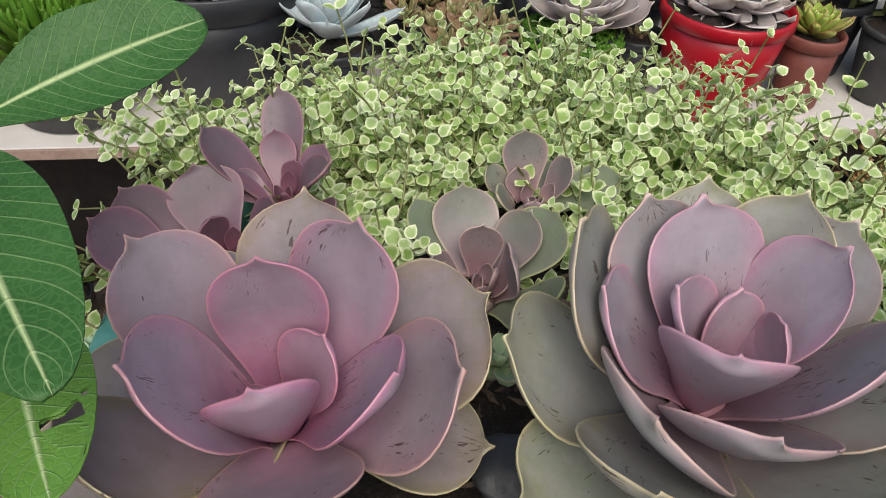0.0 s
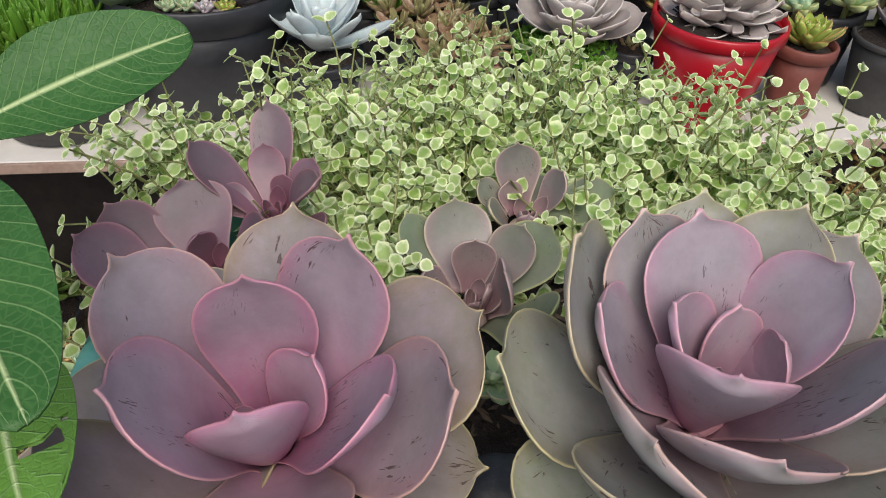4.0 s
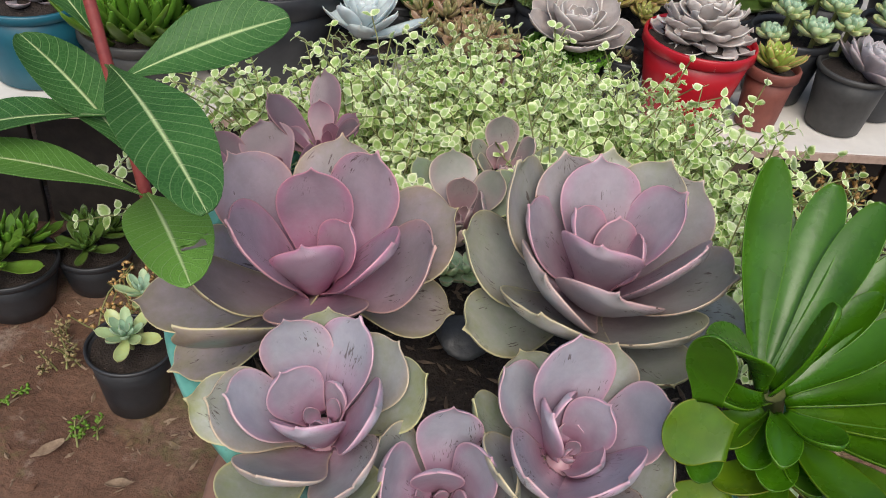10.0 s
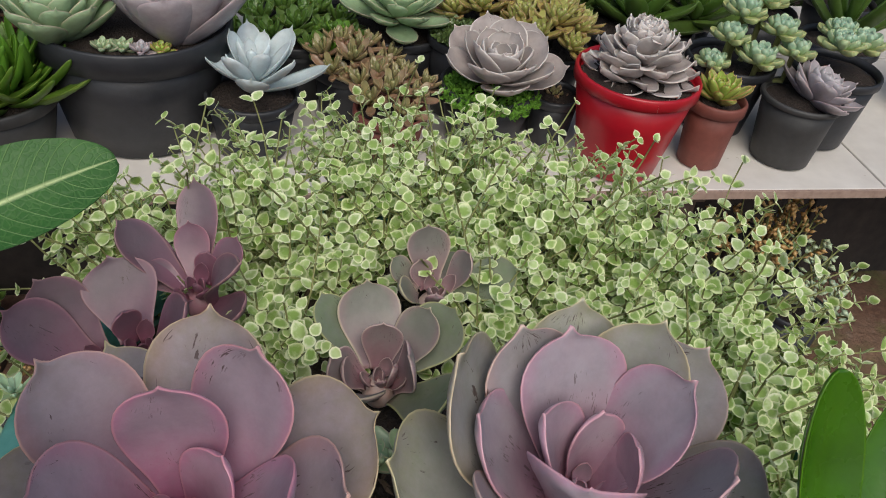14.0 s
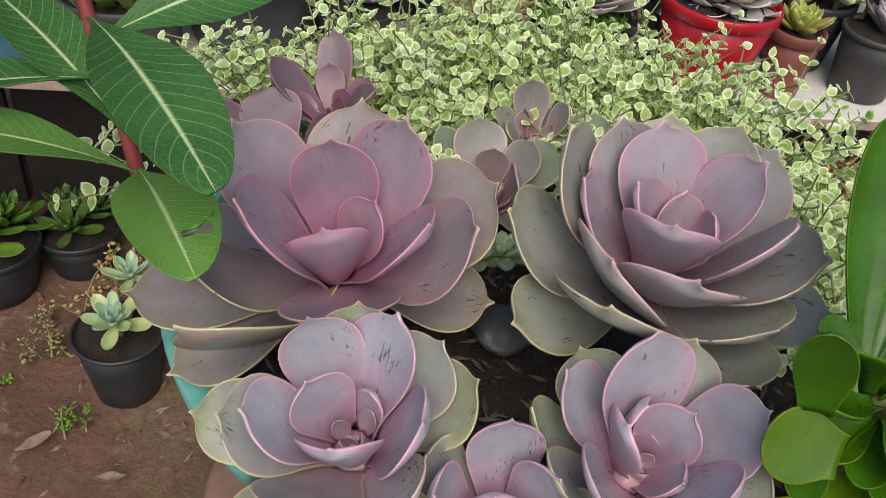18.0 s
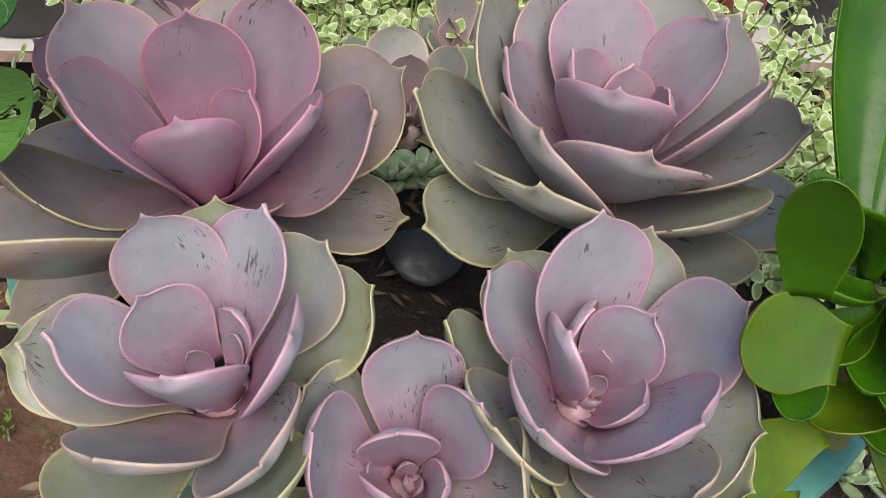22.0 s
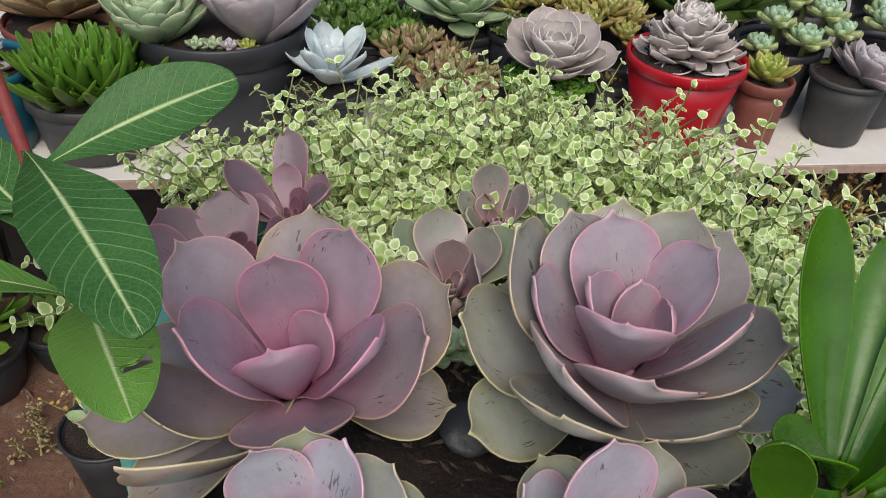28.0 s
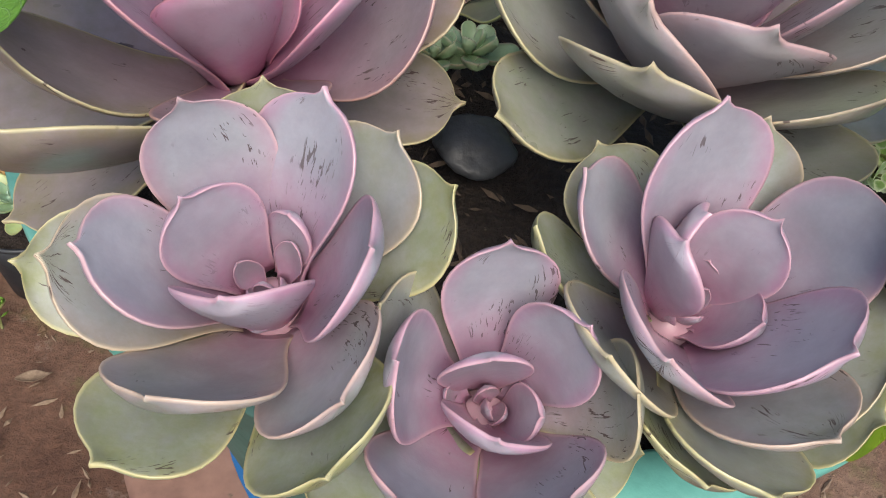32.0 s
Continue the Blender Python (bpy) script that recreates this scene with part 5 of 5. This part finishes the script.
# ---- growth behind the shelf, a dark leaf colour standing in for shade ----
def hedge():
    rnd = random.Random(8)
    verts, faces = [], []
    for _ in range(15000):
        x = rnd.uniform(-2.2, 2.4)
        y = rnd.uniform(1.5, 2.4)
        z = rnd.uniform(0.05, 0.62 + 0.12 * noise.noise(Vector((x * 1.7, 0, 2))) + 0.1 * (y - 1.75))
        d = Vector((rnd.uniform(-1, 1), rnd.uniform(-1.2, 0.4), rnd.uniform(-0.1, 1.1))).normalized() * rnd.uniform(0.02, 0.055)
        s = d.orthogonal().normalized() * d.length * rnd.uniform(0.14, 0.24)
        s.rotate(Matrix.Rotation(rnd.uniform(0, 6.28), 3, d.normalized()))
        p, k = Vector((x, y, z)), len(verts)
        n = s.cross(d).normalized() * d.length * 0.07
        verts += [p, p + d * 0.25 + s * 0.8 + n, p + d * 0.6 + s * 0.9 + n, p + d, p + d * 0.6 - s * 0.9 + n, p + d * 0.25 - s * 0.8 + n, p + d * 0.45]
        faces += [(k, k + 1, k + 6), (k + 1, k + 2, k + 6), (k + 2, k + 3, k + 6), (k + 3, k + 4, k + 6), (k + 4, k + 5, k + 6), (k + 5, k, k + 6)]
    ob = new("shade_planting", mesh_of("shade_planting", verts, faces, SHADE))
    tagged(ob, "bank of leaves behind the shelf, coloured near black for shade", "plants", kind="stuff")


hedge()


# ---- plants under the shelf and on the ground ----
def sprawl(x, y, z, spread, count, length, material, label, seed, leaf=0.012, name="sedum_clump", hang=0.0):
    """A loose clump of fleshy sprigs, each a stem with small leaves."""
    rnd = random.Random(seed)
    thing = hold(name, x, y, z, label, "plant")
    sv, sf, lv, lf = [], [], [], []
    for _ in range(count):
        a, r = rnd.uniform(0, 6.283), spread * math.sqrt(rnd.random())
        p = Vector((r * math.cos(a), r * math.sin(a), 0))
        d = Vector((rnd.uniform(-0.7, 0.7), rnd.uniform(-0.7, 0.5), 1 - hang)).normalized()
        pts = []
        for _ in range(6):
            pts.append(p.copy())
            d = (d + Vector((rnd.uniform(-1, 1), rnd.uniform(-1, 1), rnd.uniform(-0.6, 0.6) - hang)) * 0.25).normalized()
            p = p + d * length / 5
        v, f = stem_tube(pts, 0.0018, 0.0012, 5)
        k = len(sv)
        sv.extend(v)
        sf.extend(tuple(i + k for i in g) for g in f)
        for i in range(11):
            t = 5 * (0.25 + 0.75 * i / 10)
            j = min(4, int(t))
            at = pts[j].lerp(pts[j + 1], min(1, t - j))
            way = (Vector((rnd.uniform(-1, 1), rnd.uniform(-1, 1), rnd.uniform(-0.2, 0.9)))).normalized()
            s = way.orthogonal().normalized()
            s.rotate(Matrix.Rotation(rnd.uniform(0, 6.28), 3, way))
            n = s.cross(way)
            q, w = leaf * rnd.uniform(0.7, 1.2), leaf * 0.28
            k = len(lv)
            lv += [at, at + way * q * 0.6 + s * w, at + way * q, at + way * q * 0.6 - s * w, at + way * q * 0.55 + n * w * 0.6, at + way * q * 0.55 - n * w * 0.6]
            lf += [(k, k + 1, k + 4), (k + 1, k + 2, k + 4), (k + 2, k + 3, k + 4), (k + 3, k, k + 4), (k + 1, k, k + 5), (k + 2, k + 1, k + 5), (k + 3, k + 2, k + 5), (k, k + 3, k + 5)]
    tagged(child("stem_tangle", mesh_of("stem_tangle", sv, sf, STALK), thing), kind="stuff")
    tagged(child("foliage", mesh_of("foliage", lv, lf, material), thing), kind="stuff")
    return thing


pot(0.62, 1.02, 0.0, 0.085, 0.30, BLACK, "tall black pot in the shade under the shelf")
sprawl(0.62, 1.0, 0.29, 0.07, 26, 0.12, LIME, "yellow-green sedum clump in the shade under the shelf", 1, 0.016)
sprawl(0.68, 0.93, 0.27, 0.05, 10, 0.09, PALE, "pale yellow sedum sprigs under the shelf", 2, 0.018)
pot(0.68, 0.93, 0.0, 0.05, 0.27, BLACK, "narrow black pot in the shade under the shelf")
# the little pot on the earth
little = pot(-0.412, 0.722, 0.0, 0.066, 0.122, BLACK, "small black plastic pot standing on bare earth", base=0.7, lip=0.006)
spiral_rosette(-0.407, 0.707, 0.150, 18, 0.055, PALE, "pale cream-green rosette in the little black pot", 10, 78, 0.4, seed=401, tilt=(15, 0))
spiral_rosette(-0.400, 0.767, 0.182, 16, 0.05, PALE, "pale cream-green rosette on a longer stem", 5, 70, 0.36, seed=402)
v, f = stem_tube([(0, 0, 0), (0.002, 0.01, 0.04), (0.006, 0.02, 0.075)], 0.004, 0.003, 6)
ob = new("rosette_stem", mesh_of("rosette_stem", v, f, STALK))
ob.location = (-0.406, 0.747, 0.106)
ob.parent, ob.location = little, ob.location - Vector((-0.412, 0.722, 0.0))
v, f = stem_tube([(0, 0, 0), (0.001, -0.006, 0.025), (0.001, -0.012, 0.045)], 0.004, 0.003, 6)
ob = new("rosette_stem", mesh_of("rosette_stem", v, f, STALK))
ob.location = (-0.408, 0.721, 0.106)
ob.parent, ob.location = little, ob.location - Vector((-0.412, 0.722, 0.0))
sprawl(-0.46, 0.86, 0.0, 0.07, 16, 0.14, LIME, "loose yellow-green sedum growing on the earth", 3, 0.014)
sprawl(-0.56, 0.80, 0.0, 0.06, 10, 0.06, RUST, "sparse reddish weed sprigs on the earth", 4, 0.011)
sprawl(-0.47, 0.64, 0.0, 0.03, 4, 0.05, GREEN, "small green weed seedling on the earth", 5, 0.012)
sprawl(-0.60, 0.66, 0.0, 0.03, 4, 0.05, GREEN, "small green weed seedling on the earth", 6, 0.012)
sprawl(-0.40, 0.47, 0.0, 0.025, 3, 0.035, GREEN, "small green weed seedling on the earth", 7, 0.010)
pot(-0.57, 0.98, 0.0, 0.07, 0.085, BLACK, "black pot in the shade under the shelf's end")
pot(-0.68, 0.90, 0.0, 0.08, 0.10, BLACK, "black pot of toothed green leaves under the shelf")
tuft_bed(-0.68, 0.89, 0.11, 0.05, 5, 0.085, GREEN, "bright green toothed rosette under the shelf", "rosettes under the shelf", 420, 14, 0.3)
tuft_bed(-0.57, 0.98, 0.09, 0.04, 4, 0.06, FERN, "dark green rosette under the shelf", "rosettes under the shelf", 430, 14, 0.35)
# the blue pot on the ground
pot(0.60, 0.575, 0.0, 0.095, 0.105, BLUE, "blue plastic pot standing on the earth beside the bowl", base=0.78, lip=0.012)
tuft_bed(0.60, 0.575, 0.10, 0.06, 7, 0.05, MINT, "pale green succulent tuft in the blue pot", "tufts in the blue pot", 440, 12, 0.4)
# a slate lump and tiny offsets between the rosettes
bm = bmesh.new()
bmesh.ops.create_icosphere(bm, subdivisions=4, radius=0.018)
for q in bm.verts:
    q.co *= 1 + 0.3 * noise.noise(q.co * 50) + 0.06 * noise.noise(q.co * 220)
    q.co.z *= 0.42
stone = new("slate_stone", bpy.data.meshes.new("slate_stone"))
bm.to_mesh(stone.data)
bm.free()
stone.data.materials.append(PEBBLE)
for q in stone.data.polygons:
    q.use_smooth = True
stone.location = (0.043, 0.232, 0.690)
tagged(stone, "dark wet slate stone lying on the potting soil", "stone")
spiral_rosette(0.044, 0.288, 0.696, 9, 0.024, MINT, "tiny blue-green offset rosette between larger ones", 10, 70, 0.6, seed=500, mucro=0.3, n_along=8, n_across=5, group="tiny offsets")
spiral_rosette(0.028, 0.283, 0.696, 8, 0.02, MINT, "tiny blue-green offset rosette between larger ones", 10, 70, 0.6, seed=501, mucro=0.3, n_along=8, n_across=5, group="tiny offsets")


# ---- litter on the soil and on the earth ----
def scatter(name, at, count, place, low, high, material, label, seed, flat=0.5):
    """Many small chips in one mesh, each a six-sided splinter."""
    rnd = random.Random(seed)
    verts, faces = [], []
    for _ in range(count):
        p = Vector(place(rnd))
        s = rnd.uniform(low, high)
        d = Vector((rnd.uniform(-1, 1), rnd.uniform(-1, 1), rnd.uniform(-0.3, 0.3))).normalized() * s * rnd.uniform(1, 2.5)
        w = d.cross(Vector((0, 0, 1))).normalized() * s * 0.5
        u = Vector((0, 0, s * flat))
        k = len(verts)
        verts += [p - d, p + w, p + d, p - w, p + u, p - u]
        faces += [(k, k + 1, k + 4), (k + 1, k + 2, k + 4), (k + 2, k + 3, k + 4), (k + 3, k, k + 4), (k + 1, k, k + 5), (k + 2, k + 1, k + 5), (k + 3, k + 2, k + 5), (k, k + 3, k + 5)]
    ob = new(name, mesh_of(name, verts, faces, material, smooth=False))
    ob.location = at
    tagged(ob, label, "litter", kind="stuff")


def in_bowl(rnd):
    a, r = rnd.uniform(0, 6.283), 0.195 * math.sqrt(rnd.random())
    return r * math.cos(a), r * math.sin(a) * 1.03, 0.007 + 0.022 * (1 - (r / 0.204) ** 2)


def on_earth(rnd):
    x, y = rnd.uniform(-0.95, 1.0), rnd.uniform(0.05, 1.0)
    p = Vector((x, y, 0))
    return x, y, 0.012 * noise.noise(p * 3) + 0.006 * noise.noise(p * 11) + 0.003 * noise.noise(p * 34) + 0.002


scatter("soil_litter", (BX, BY, RIM_Z - 0.022), 900, in_bowl, 0.0012, 0.0042, LITTER, "bark chips and dry bits on the potting soil", 21)
scatter("earth_litter", (0, 0, 0), 1500, on_earth, 0.002, 0.008, DRY, "dry bits, twigs and crumbs lying on the earth", 22)
scatter("pebbles", (0, 0, 0), 260, on_earth, 0.004, 0.012, EARTH, "small earthy pebbles and clods on the ground", 23, 0.8)


# ---- fallen leaves on the earth ----
for k, (x, y, turn, size) in enumerate(((-0.52, 0.58, 40, 0.05), (-0.36, 0.56, 200, 0.042), (-0.58, 0.42, 120, 0.06), (-0.30, 0.35, 300, 0.04), (0.45, 0.40, 80, 0.05))):
    v, f, at = leaf_grid(size, size * 0.42, 0.08, 0.4, 0.0006, 14, 7, waist=0.1, wide=0.5, mucro=0.0, point=1.6, wave=0.08, phase=k)
    ob = new("fallen_leaf", mesh_of("fallen_leaf", v, f, DRY, at))
    ob.location, ob.rotation_euler = (x, y, 0.014), (0.1, -0.1, radians(turn))
    tagged(ob, "curled dry brown leaf lying on bare earth", "leaf", "fallen leaves")
